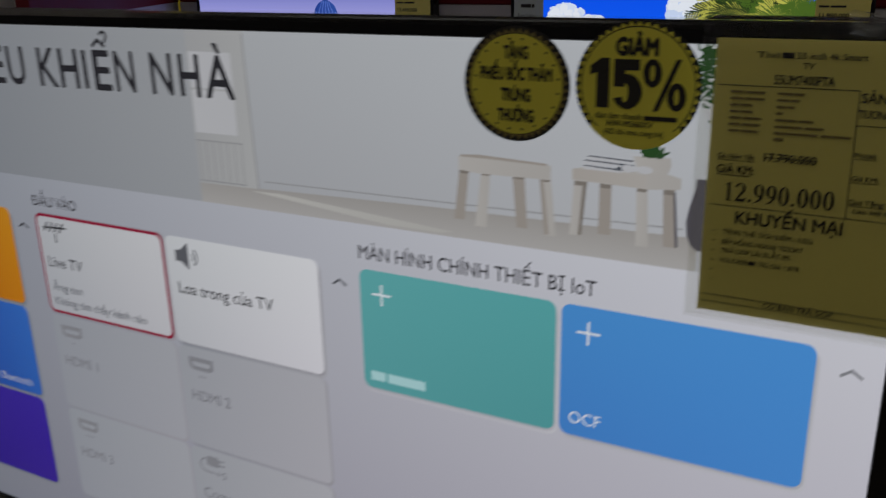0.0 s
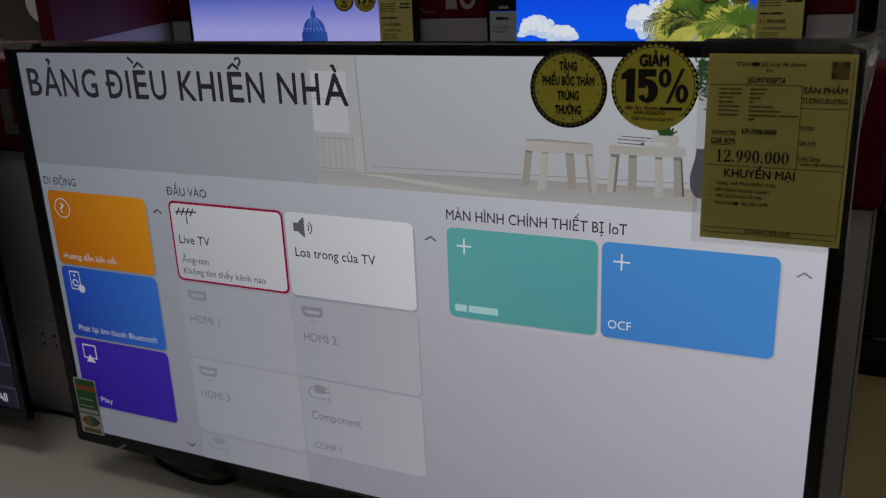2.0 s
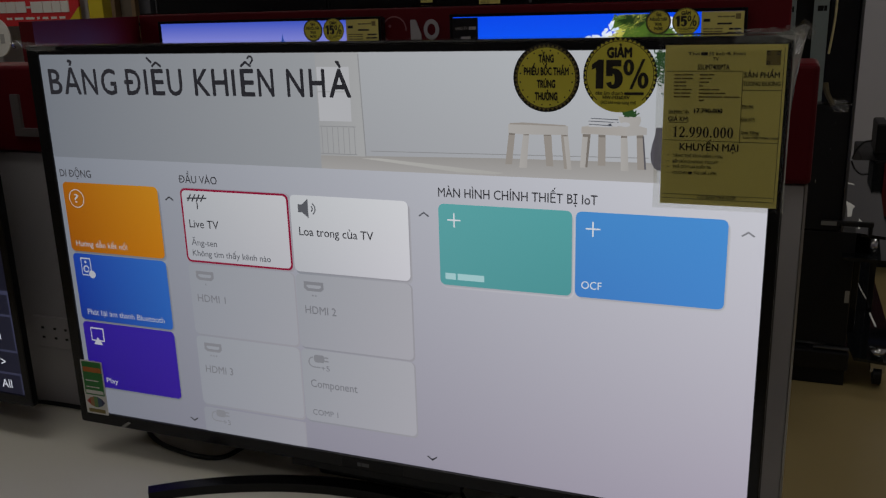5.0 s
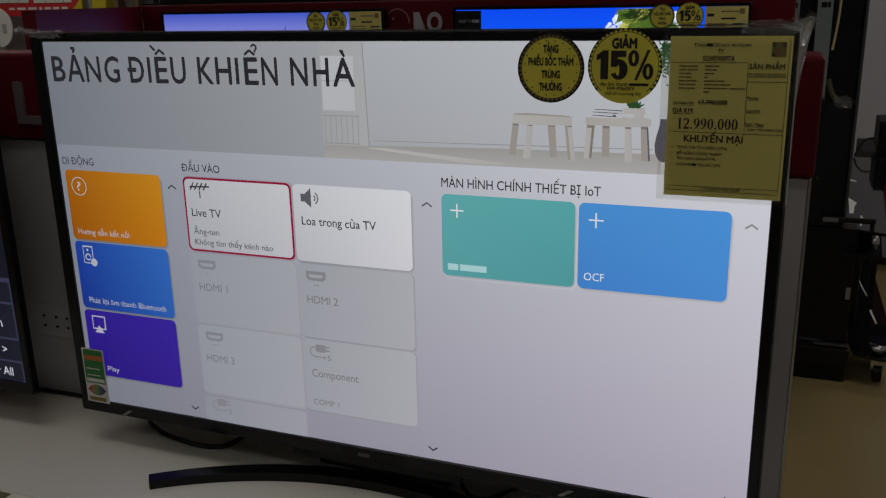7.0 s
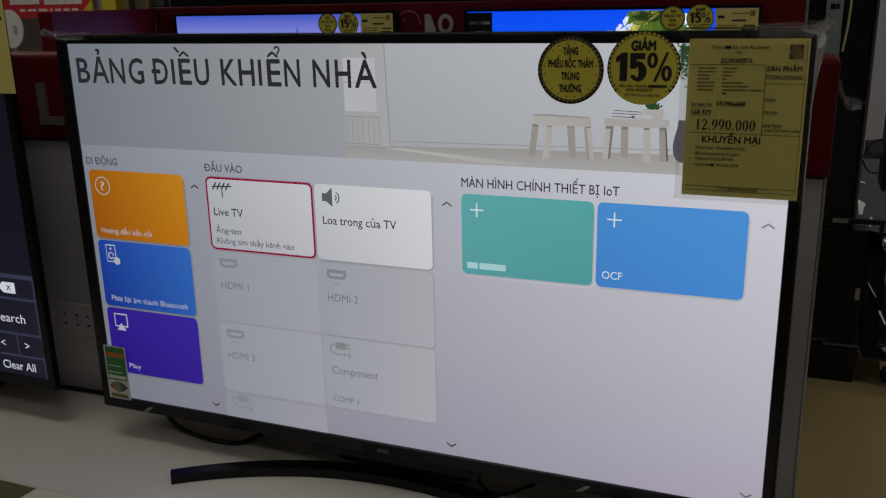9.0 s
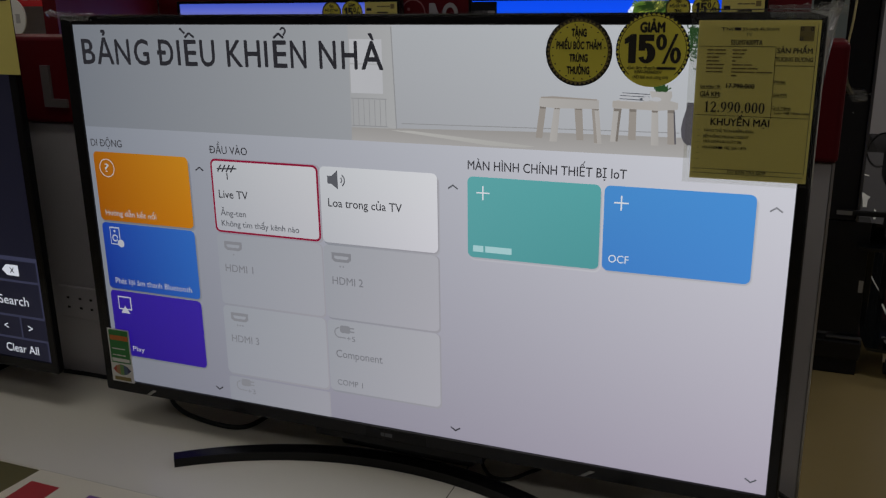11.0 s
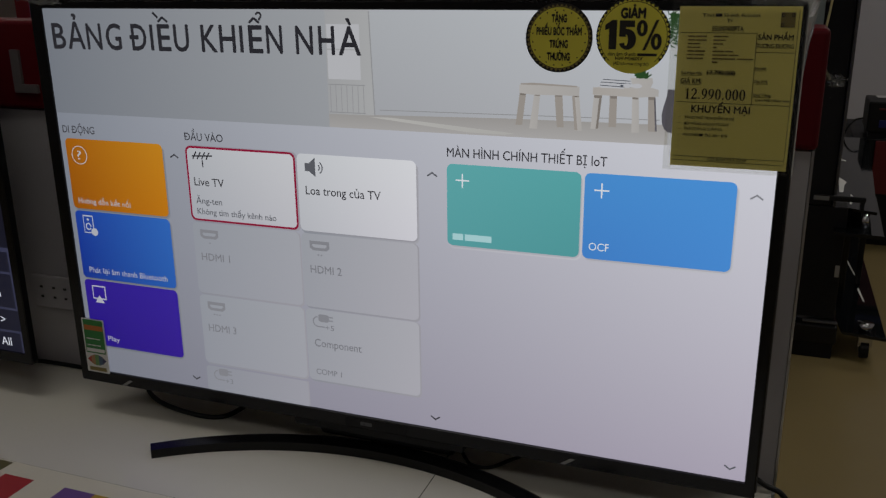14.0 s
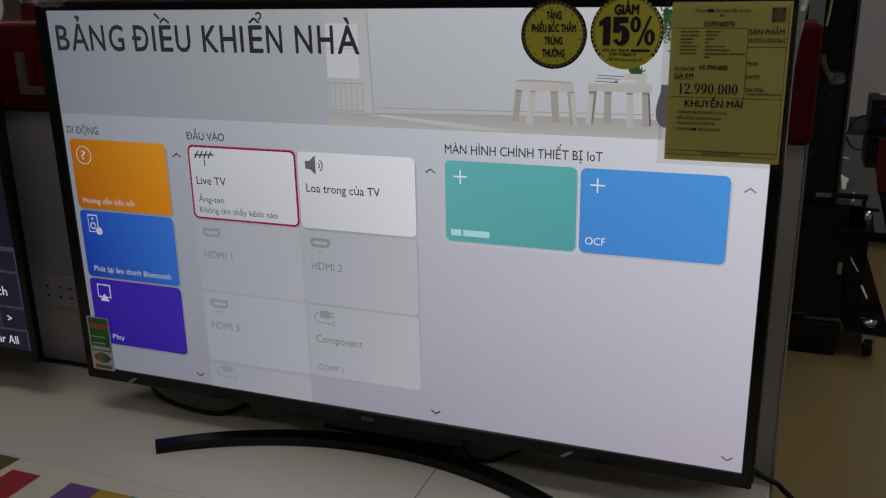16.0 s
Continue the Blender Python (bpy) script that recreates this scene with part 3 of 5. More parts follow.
def dashboard(screen):
    y = -0.0011
    header_picture(screen)
    # the title, letter by letter, in a narrow grotesque's widths
    title = (("B", 25, 70), ("Ả", 77, 135), ("N", 142, 192), ("G", 206, 257), ("Đ", 284, 338), ("I", 350, 360), ("E", 374, 414), ("U", 424, 471),
             ("K", 508, 556), ("H", 563, 611), ("I", 623, 633), ("E", 649, 690), ("N", 700, 746), ("N", 783, 831), ("H", 846, 890), ("À", 900, 960))
    for letter, u0, u1 in title:
        lettering(letter, ux(u0), uz(106), us(67), us(u1 - u0), -0.0016, UI_TITLE, screen, 0.014 if letter != "I" else 0.0)
    for u in (394, 668):
        bm = line((ux(u - 15), uz(33)), (ux(u), uz(21)), us(6), -0.0016)
        line((ux(u - 1), uz(21)), (ux(u + 15), uz(33)), us(6), -0.0017, bm)
        if u < 500:
            line((ux(u - 29), uz(9)), (ux(u - 14), uz(23)), us(6), -0.0018, bm)
        else:
            arc_line(ux(u + 14), uz(15), us(7), us(5), -60, 170, -0.0018, bm)
            line((ux(u + 17), uz(21)), (ux(u + 15), uz(27)), us(5), -0.0019, bm)
        part("accent_mark", bm, UI_TITLE, screen)
    lettering("DI ĐỘNG", ux(14), uz(340), us(20.5), us(112), y, UI_DARK, screen, 0.007)
    lettering("ĐẦU VÀO", ux(425), uz(340), us(20.5), us(122), y, UI_DARK, screen, 0.007)
    lettering("MÀN HÌNH CHÍNH THIẾT BỊ IoT", ux(1177), uz(340), us(22.1), us(384), y, UI_DARK, screen, 0.007)
    rows = ((356, 561), (568, 774), (780, 990))
    for (v0, v1), mat in zip(rows, (UI_ORANGE, UI_BLUE, UI_PURPLE)):
        card(17, v0, 349, v1, mat, screen, (UI_MARGIN_LS, UI_MARGIN_L))
    lettering("Hướng dẫn kết nối", ux(37), uz(545), us(16.5), us(184), y, UI_PALE, screen)
    lettering("Phát lại âm thanh Bluetooth", ux(43), uz(756), us(17.2), us(278), y, UI_PALE, screen)
    lettering("Play", ux(78), uz(972), us(15.6), us(44), y, UI_PALE, screen)
    bm = band(disc(ux(62), uz(403), us(27), n=32), disc(ux(62), uz(403), us(24.6), n=32), y)
    part("round_mark", bm, UI_PALE, screen)
    lettering("?", ux(54), uz(415), us(25), us(15), y, UI_PALE, screen)
    bm = band(ub(44, 580, 80, 634), ub(46, 584, 77, 631), y)
    sheet(disc(ux(61), uz(593), us(4), n=10), y, 0, bm)
    arc_line(ux(61), uz(614), us(9), us(4), 0, 360, y, bm)
    sheet(disc(ux(81), uz(629), us(12), n=16), y - 0.0002, 0, bm)
    part("speaker_box_mark", bm, UI_PALE, screen)
    bm = band(ub(43, 797, 92, 840), ub(46, 801, 88, 836), y)
    sheet(upoly((67, 827), (84, 851), (50, 851)), y - 0.0002, 0, bm)
    part("cast_mark", bm, UI_PALE, screen)

    cols = ((425, 759), (765, 1096))
    part("card_shadow", sheet(rounded(ux(425), ux(767), uz(566), uz(353), us(18)), -0.0005), UI_MARGIN, screen)
    part("focus_frame", sheet(rounded(ux(424), ux(760), uz(562), uz(355), us(16)), -0.0008), UI_RED, screen)
    part("display_card", sheet(rounded(ux(429.5), ux(754.5), uz(556.5), uz(360.5), us(12)), -0.0011), UI_WHITE_DIM, screen)
    card(765, 356, 1096, 561, UI_WHITE, screen, (UI_MARGIN_SOFT, UI_SHADE))
    for v0, v1 in rows[1:]:
        for u0, u1 in cols:
            part("card_shadow", sheet(rounded(ux(u0 + 3), ux(u1 + 4), uz(v1 + 5), uz(v0), us(14)), -0.0005), UI_SHADE, screen)
            part("display_card", sheet(rounded(ux(u0), ux(u1), uz(v1), uz(v0), us(14)), -0.0008), UI_CARD_LEFT if u0 < 700 else UI_CARD, screen)
    part("card_shadow", sheet(ub(428, 1000, 762, 1080), -0.0005), UI_MARGIN, screen)
    part("display_card", sheet(rounded(ux(425), ux(759), uz(1080), uz(1000), us(10)), -0.0008), UI_CARD_LOW, screen)
    y = -0.0014
    bm = bmesh.new()
    for k in range(4):
        line((ux(447 + k * 14), uz(390)), (ux(459 + k * 14), uz(370)), us(4), y, bm)
    line((ux(445), uz(382)), (ux(509), uz(379)), us(4), y, bm)
    line((ux(477), uz(392)), (ux(477), uz(411)), us(3.5), y, bm)
    part("aerial_mark", bm, UI_DARK, screen)
    lettering("Live TV", ux(445), uz(463), us(22.1), us(94), y, UI_DARK, screen, 0.007)
    lettering("Ăng-ten", ux(446), uz(513), us(17.2), us(82), y, UI_GREY, screen, 0.007)
    lettering("Không tìm thấy kênh nào", ux(446), uz(543), us(16.4), us(248), y, UI_GREY, screen, 0.007)
    bm = sheet(upoly((788, 380), (800, 380), (818, 364), (818, 415), (800, 401), (788, 401)), y)
    for r, a in ((9, 50), (17, 56)):
        arc_line(ux(821), uz(390), us(r), us(3.4), -a, a, y, bm)
    part("speaker_mark", bm, UI_GREY, screen)
    lettering("Loa trong của TV", ux(787), uz(462), us(22.1), us(212), y, UI_DARK, screen, 0.007)
    for words, u, v in (("HDMI 1", 446, 676), ("HDMI 2", 788, 676), ("HDMI 3", 447, 889)):
        lettering(words, ux(u), uz(v), us(21.3), us(92), y, UI_FAINT, screen, 0.007)
    lettering("Component", ux(788), uz(888), us(22.1), us(141), y, UI_FAINT, screen, 0.007)
    lettering("COMP 1", ux(788), uz(971), us(16.4), us(78), y, UI_FAINT, screen, 0.007)
    hdmi_mark(477, 600, 1, screen), hdmi_mark(818, 600, 2, screen), hdmi_mark(479, 812, 3, screen)
    plug_mark(815, 807, "5", screen), plug_mark(479, 1018, "3", screen)
    card(1176, 357, 1504, 561, UI_TEAL, screen, (UI_MARGIN_RS, UI_MARGIN_R))
    card(1512, 357, 1844, 561, UI_SKY, screen, (UI_MARGIN_RS, UI_MARGIN_R))
    for u in (1216, 1552):
        bm = line((ux(u - 17), uz(396)), (ux(u + 17), uz(396)), us(3.4), y)
        line((ux(u), uz(379)), (ux(u), uz(414)), us(3.4), y - 0.0001, bm)
        part("plus_mark", bm, UI_BRIGHT, screen)
    bars(ux(1190), uz(546), us(16), us(100), y, UI_SOFT_MARK, screen, (2, 5))
    lettering("OCF", ux(1527), uz(540), us(18.5), us(47), y, UI_BRIGHT, screen)
    for u, v, up, mat in ((387, 386, True, UI_DARK), (1138, 386, True, UI_GREY), (1885, 386, True, UI_ICON), (387, 1047, False, UI_DARK), (1138, 1046, False, UI_TITLE), (1884, 1045, False, UI_GREY)):
        chevron(u, v, up, mat, screen)


def frame_bars(x0, x1, z0, z1, sx0, sx1, sz0, sz1, yf, yb, bev):
    """A screen surround: one moulding with a rounded outer rim and a slanted inner lip."""
    bm, loops = bmesh.new(), []
    for o, y in ((0.0, yb), (0.0, yf + bev), (bev, yf)):
        loops.append([bm.verts.new((x, y, z)) for x, z in rounded(x0 + o, x1 - o, z0 + o, z1 - o, 0.004, 3)])
    for o, y in ((-bev * 0.5, yf), (0.0, yf + bev), (0.0, yb)):
        loops.append([bm.verts.new((x, y, z)) for x, z in rounded(sx0 + o, sx1 - o, sz0 + o, sz1 - o, 0.0006, 3)])
    n = len(loops[0])
    for a, b in zip(loops, loops[1:] + loops[:1]):
        for k in range(n):
            bm.faces.new((a[k], a[(k + 1) % n], b[(k + 1) % n], b[k]))
    bmesh.ops.recalc_face_normals(bm, faces=bm.faces)
    return bm


def crumpled_film(parent, cx, cz, w, h, seed, tail):
    """Loose protective film left on a corner: a creased strip along the top edge with a puckered tip."""
    rnd = random.Random(seed)
    bm = bmesh.new()
    nx, nz = 16, 7
    grid = []
    for i in range(nx + 1):
        row = []
        for j in range(nz + 1):
            x = cx + w * (i / nx - 0.5)
            z = cz + h * (j / nz - 0.5)
            d = abs(i / nx - (0.12 if tail < 0 else 0.88))
            row.append(bm.verts.new((x + rnd.gauss(0, 0.0016), -0.013 - 0.006 * math.exp(-d * 8) * rnd.random() + 0.005 * math.sin(i * 1.7 + j), z + rnd.gauss(0, 0.0014) + 0.010 * math.exp(-d * 9))))
        grid.append(row)
    for i in range(nx):
        for j in range(nz):
            bm.faces.new((grid[i][j], grid[i + 1][j], grid[i + 1][j + 1], grid[i][j + 1]))
    ob = part("protective_film", bm, FILM, parent, "creased clear protective film on the corner", True)
    ob.visible_shadow = False


def main_television():
    t = thing("television", (0, 0.04, TABLE), "large black flat television showing a white home dashboard", "television", "televisions on the bench")
    x0, x1, z0, z1 = -0.629, 0.6205, 0.7190, 1.4370
    s = part("screen", sheet(rect(XL, XL + SW, ZT - SH, ZT), 0.0, 0.004), UI_BASE, t, "lit screen with a dashboard of coloured cards")
    dashboard(s)
    part("surround", frame_bars(x0, x1, z0, z1, XL, XL + SW, ZT - SH + 0.002, ZT, -0.005, 0.022, 0.0018), BLACK_GLOSS, t, "narrow glossy black surround")
    bm = box(x0 + 0.004, x1 - 0.004, 0.0222, 0.04, z0 + 0.004, z1 - 0.004, 0.006)
    part("back_cover", bm, BLACK_MATT, t)
    part("rear_housing", box(-0.5, 0.5, 0.0402, 0.088, 0.732, 1.12, 0.012), BLACK_MATT, t)
    part("side_trim", box(x1 + 0.0003, x1 + 0.0022, -0.002, 0.02, z0 + 0.01, z1 - 0.01, 0.0006), GUNMETAL, t, "thin metallic side trim")
    bars(-0.026, 0.7265, 0.007, 0.022, -0.0056, GUNMETAL, t, (1, 2), "badge")
    part("badge_plate", box(-0.055, 0.06, -0.0054, -0.0048, 0.7215, 0.738), BLACK_MATT, t)
    part("chin", box(-0.16, 0.16, 0.0, 0.02, 0.704, 0.7188, 0.002), BLACK_MATT, t, "receiver chin under the screen")
    for fx in (-0.532, 0.325):
        part("tape_tab", sheet([(fx, 0.7215), (fx + 0.009, 0.7213), (fx + 0.026, 0.7335), (fx + 0.018, 0.734)], -0.0058), FILM_PALE, t, "strip of clear tape")
    # a crescent foot and its neck
    r, cy, bm = 0.651, -0.619, bmesh.new()
    prof = ((-0.018, 0.0), (-0.017, 0.0165), (0.006, 0.0205), (0.016, 0.0165), (0.018, 0.0))
    rings = []
    for k in range(41):
        a = radians(-37.6 + 75.2 * k / 40)
        w = 1.0 - 0.22 * abs(k / 20 - 1) ** 2
        rings.append([bm.verts.new((math.sin(a) * (r + d * w), cy + math.cos(a) * (r + d * w), TABLE + h)) for d, h in prof])
    for a, b in zip(rings, rings[1:]):
        for k in range(5):
            bm.faces.new((a[k], a[(k + 1) % 5], b[(k + 1) % 5], b[k]))
    bm.faces.new(rings[0]), bm.faces.new(rings[-1])
    bmesh.ops.recalc_face_normals(bm, faces=bm.faces)
    part("foot", bm, BLACK_GLOSS, t, "curved glossy black crescent foot")
    part("neck", box(-0.13, 0.13, 0.036, 0.075, TABLE + 0.02, 0.74, 0.008), BLACK_MATT, t)
    crumpled_film(t, -0.597, 1.435, 0.10, 0.014, 3, -1)
    crumpled_film(t, 0.598, 1.438, 0.09, 0.018, 8, 1)
    part("top_film", sheet(rect(-0.54, 0.5, 1.432, 1.4405), -0.0068, 0.0004), SLEEVE, t, "clear film strip along the top edge").visible_shadow = False
    rnd, bm = random.Random(12), bmesh.new()
    edge = ((0.600, 1.4405, 0.604, 1.436), (0.618, 1.4455, 0.6215, 1.432), (0.632, 1.4515, 0.6235, 1.425), (0.6385, 1.449, 0.6235, 1.415), (0.634, 1.432, 0.6232, 1.40), (0.630, 1.405, 0.6228, 1.38), (0.6265, 1.378, 0.6226, 1.36), (0.6238, 1.345, 0.6225, 1.335))
    rows = [[bm.verts.new((a, -0.016 + rnd.gauss(0, 0.003), b)), bm.verts.new(((a + c) / 2, -0.010 + rnd.gauss(0, 0.004), (b + d) / 2)), bm.verts.new((c, -0.014, d))] for a, b, c, d in edge]
    for p, q in zip(rows, rows[1:]):
        for k in range(2):
            bm.faces.new((p[k], q[k], q[k + 1], p[k + 1]))
    part("loose_film", bm, FILM_PALE, t, "milky loose film hanging from the corner").visible_shadow = False
    return t


TV = main_television()


def zigzag_ring(cx, cz, r0, r1, n, y):
    bm = bmesh.new()
    for k in range(n):
        a, b, c = (2 * math.pi * (k + d) / n for d in (0, 0.5, 1))
        sheet([(cx + r1 * math.cos(a), cz + r1 * math.sin(a)), (cx + r1 * math.cos(c), cz + r1 * math.sin(c)), (cx + r0 * math.cos(b), cz + r0 * math.sin(b))], y, 0, bm)
    return bm


def prize_sticker(cx, cz, r, y):
    t = thing("round_sticker", (cx, y, cz), "round yellow prize draw sticker with a dark toothed rim", "sticker", "promotion stickers")
    part("disc", sheet(disc(cx, cz, r, n=56), y, 0.0004), INK, t, "dark printed rim")
    part("inner_disc", sheet(disc(cx, cz, r * 0.87, n=48), y - 0.0003), STICKER_Y, t)
    bm = zigzag_ring(cx, cz, r * 0.97, r * 0.885, 44, y - 0.0003)
    part("toothed_rim", bm, INK_SOFT, t)
    bm = bmesh.new()
    for k in range(20):
        a = 2 * math.pi * (k + 0.5) / 20
        sheet(disc(cx + 0.79 * r * math.cos(a), cz + 0.79 * r * math.sin(a), r * 0.022, n=8), y - 0.0006, 0, bm)
    part("dots", bm, INK, t)
    for words, dz, w in (("TẶNG", 0.45, 0.46), ("PHIẾU BỐC THĂM", 0.085, 1.35), ("TRÚNG", -0.28, 0.56), ("THƯỞNG", -0.64, 0.69)):
        lettering(words, cx, cz + dz * r, r * 0.21, w * r, y - 0.0006, INK, t, 0.05 if w < 1 else 0.042, centre=True)
    return t


def discount_sticker(cx, cz, r, y):
    t = thing("round_sticker", (cx, y, cz), "round yellow fifteen percent discount sticker, black rim", "sticker", "promotion stickers")
    part("disc", sheet(disc(cx, cz, r, n=56), y, 0.0004), INK, t, "dark printed rim")
    pts = disc(cx, cz, r * 0.90, n=64)
    part("inner_disc", sheet(pts, y - 0.0003), STICKER_Y, t)
    part("lower_patch", sheet(disc(cx, cz, r * 1.002, n=24, a0=222, a1=318), y - 0.00045), STICKER_Y, t)
    part("toothed_rim", zigzag_ring(cx, cz, r * 0.99, r * 0.92, 46, y - 0.0003), STICKER_Y, t)
    lettering("GIẢM", cx - 0.02 * r, cz + 0.48 * r, r * 0.25, 0.68 * r, y - 0.0006, INK, t, 0.06, centre=True)

    def at(*ab):
        return [(cx + a * r, cz + b * r) for a, b in ab]

    # heavy condensed numerals and a percent mark
    part("numeral", sheet(at((-0.65, -0.36), (-0.44, -0.36), (-0.44, 0.42), (-0.58, 0.42), (-0.76, 0.29), (-0.76, 0.15), (-0.65, 0.19)), y - 0.0006), INK, t)
    bm = sheet(at((-0.37, 0.41), (-0.37, -0.02), (-0.19, -0.02), (-0.19, 0.24), (0.04, 0.24), (0.04, 0.41)), y - 0.0006)
    fill = disc(cx - 0.15 * r, cz - 0.09 * r, 0.24 * r, 0.275 * r, 28, -155, 130)
    hole = disc(cx - 0.18 * r, cz - 0.11 * r, 0.05 * r, 0.15 * r, 28, -155, 130)
    band(fill, hole, y - 0.0007, bm, False)
    part("numeral", bm, INK, t)
    bm = sheet(at((0.27, -0.37), (0.35, -0.37), (0.68, 0.43), (0.60, 0.43)), y - 0.0006)
    for px, pz in ((0.24, 0.21), (0.63, -0.14)):
        band(disc(cx + px * r, cz + pz * r, 0.145 * r, 0.215 * r, 28), disc(cx + px * r, cz + pz * r, 0.04 * r, 0.125 * r, 28), y - 0.0007, bm)
    part("percent_mark", bm, INK, t)
    lettering("dàn âm thanh", cx - 0.66 * r, cz - 0.525 * r, r * 0.095, 0.76 * r, y - 0.0007, INK, t, 0.012)
    bars(cx + 0.14 * r, cz - 0.525 * r, r * 0.07, 0.52 * r, y - 0.0007, INK, t, (1,))
    lettering("HW-M360XV", cx - 0.08 * r, cz - 0.64 * r, r * 0.09, 0.74 * r, y - 0.0007, INK, t, 0.025, centre=True)
    lettering("(AD khi mua cùng tivi)", cx - 0.02 * r, cz - 0.775 * r, r * 0.09, 0.96 * r, y - 0.0007, INK, t, 0.01, centre=True)
    return t


prize_sticker(0.3049, 1.3849, 0.0472, -0.0062)
discount_sticker(0.4063, 1.3886, 0.0495, -0.0064)


def price_card(x0, z0, w, h, y, tag_label, detail, price, group=""):
    """A yellow price sheet; detail prints the whole form, else only what shows from afar."""
    t = thing("price_card", (x0 + w / 2, y, z0), tag_label, "price card", group)
    part("sheet", sheet(rect(x0, x0 + w, z0, z0 + h), y, 0.0005), PAPER_Y, t)
    f = y - 0.0005

    def at(a, b):
        return x0 + a * w, z0 + (1 - b) * h

    def say(words, a, b, cap, wide, mat=INK, bold=0.012, centre=False):
        x, z = at(a, b)
        lettering(words, x, z, cap * h, wide * w, f, mat, t, bold, centre=centre)

    def blot(a, b, cap, wide, words, mat=INK_SOFT):
        x, z = at(a, b)
        bars(x, z, cap * h, wide * w, f, mat, t, words)

    def rule(a0, b0, a1, b1, wide=0.0006):
        part("ruled_line", line(at(a0, b0), at(a1, b1), wide, f), INK, t)

    if not detail:
        blot(0.05, 0.17, 0.05, 0.16, (1,), INK), blot(0.38, 0.10, 0.025, 0.4, (2, 3, 2))
        blot(0.38, 0.22, 0.03, 0.34, (1,), INK), blot(0.66, 0.31, 0.03, 0.28, (2, 3), INK), blot(0.62, 0.375, 0.03, 0.33, (3, 4), INK)
        for k in range(4):
            blot(0.06, 0.30 + 0.045 * k, 0.02, 0.45, (2, 1, 3))
        blot(0.06, 0.56, 0.028, 0.5, (2, 3), INK)
        say(price, 0.08, 0.70, 0.062, 0.55, bold=0.02)
        say("KHUYẾN MẠI", 0.16, 0.80, 0.045, 0.5)
        for k in range(3):
            blot(0.08, 0.86 + 0.04 * k, 0.018, 0.42, (3, 2, 3))
        blot(0.8, 0.13, 0.09, 0.12, (1,))
        return t
    say("Tivi", 0.19, 0.062, 0.020, 0.10), blot(0.302, 0.062, 0.019, 0.055, (1,), INK), say("55 inch 4k Smart", 0.37, 0.062, 0.020, 0.30)
    say("TV", 0.40, 0.095, 0.020, 0.05), say("55UM7400PTA", 0.278, 0.148, 0.030, 0.265, bold=0.02)
    rng = random.Random(2)
    for k in range(7):
        blot(0.085, 0.184 + 0.0225 * k, 0.0085, rng.uniform(0.10, 0.16), (2, 3))
        blot(0.30, 0.184 + 0.0225 * k, 0.0085, (0.12, 0.10, 0.08, 0.03, 0.17, 0.22, 0.34)[k], (3, 2) if k not in (3,) else (1,))
    blot(0.30, 0.342, 0.011, 0.045, (1,))
    rule(0.02, 0.158, 0.655, 0.158), rule(0.655, 0.158, 0.66, 0.60), rule(0.655, 0.272, 0.975, 0.272), rule(0.02, 0.587, 0.975, 0.592)
    rule(0.978, 0.02, 0.975, 0.955), rule(0.02, 0.935, 0.97, 0.935), rule(0.02, 0.962, 0.97, 0.964)
    say("SẢN PHẨM", 0.665, 0.196, 0.031, 0.285, bold=0.02), say("TƯƠNG ĐƯƠNG", 0.660, 0.246, 0.026, 0.30)
    for words, a, b, wide in (("Model:", 0.665, 0.377, 0.095), ("Giá KM:", 0.665, 0.457, 0.115), ("Quà Tặng:", 0.665, 0.538, 0.155)):
        say(words, a, b, 0.017, wide)
        rule(a, b + 0.006, a + wide, b + 0.006, 0.0004)
    say("Liên Hệ Nhân Viên", 0.69, 0.568, 0.015, 0.29)
    say("Giá Niêm Yết:", 0.045, 0.415, 0.018, 0.18), rule(0.045, 0.421, 0.225, 0.421, 0.0004)
    say("17.790.000", 0.265, 0.415, 0.029, 0.24, bold=0.02), rule(0.262, 0.402, 0.508, 0.402, 0.0008)
    say("GIÁ KM:", 0.045, 0.468, 0.029, 0.18, bold=0.02), rule(0.045, 0.475, 0.21, 0.475, 0.0006)
    serif_number("12.990.000", *at(0.083, 0.568), 0.067 * h, 0.525 * w, f, INK, t)
    say("KHUYẾN MẠI", 0.155, 0.65, 0.044, 0.50, bold=0.02)
    for k, (words, wide) in enumerate((("TẶNG THẺ TÍCH ĐIỂM ( 0.5%)", 0.43), ("BẾP HỒNG NGOẠI TG20AT", 0.39), ("TRẢ GÓP LÃI SUẤT 0%", 0.335))):
        say(words, 0.10, (0.694, 0.732, 0.765)[k], 0.017, wide)
    say("VOUCHER", 0.095, 0.803, 0.017, 0.14), blot(0.238, 0.803, 0.016, 0.035, (1,), INK), say("TRỊ GIÁ 1,8TR", 0.285, 0.803, 0.017, 0.20)
    for b in (0.685, 0.722, 0.76, 0.797, 0.834, 0.873):
        rule(0.05, b, 0.068, b, 0.0006)
    say("CÓ BÁN TRẢ GÓP", 0.33, 0.957, 0.019, 0.33, bold=0.015)
    # a square patch of plain dark blocks where a printed code stands
    part("code_patch", sheet(rect(*[at(0.835, 0)[0], at(0.95, 0)[0]], at(0, 0.122)[1], at(0, 0.035)[1]), f), INK_SOFT, t, "small grey-brown printed square")
    bm = bmesh.new()
    for a, b in ((0.84, 0.062), (0.92, 0.062), (0.84, 0.119)):
        x, z = at(a, b)
        band(rect(x, x + 0.0036, z, z + 0.0046), rect(x + 0.0009, x + 0.0027, z + 0.0011, z + 0.0035), f - 0.0003, bm)
    part("code_corner", bm, INK, t)
    return t


price_card(0.467, 1.2195, 0.148, 0.2085, -0.0195, "yellow printed price sheet in a clear plastic sleeve", True, "12.990.000")


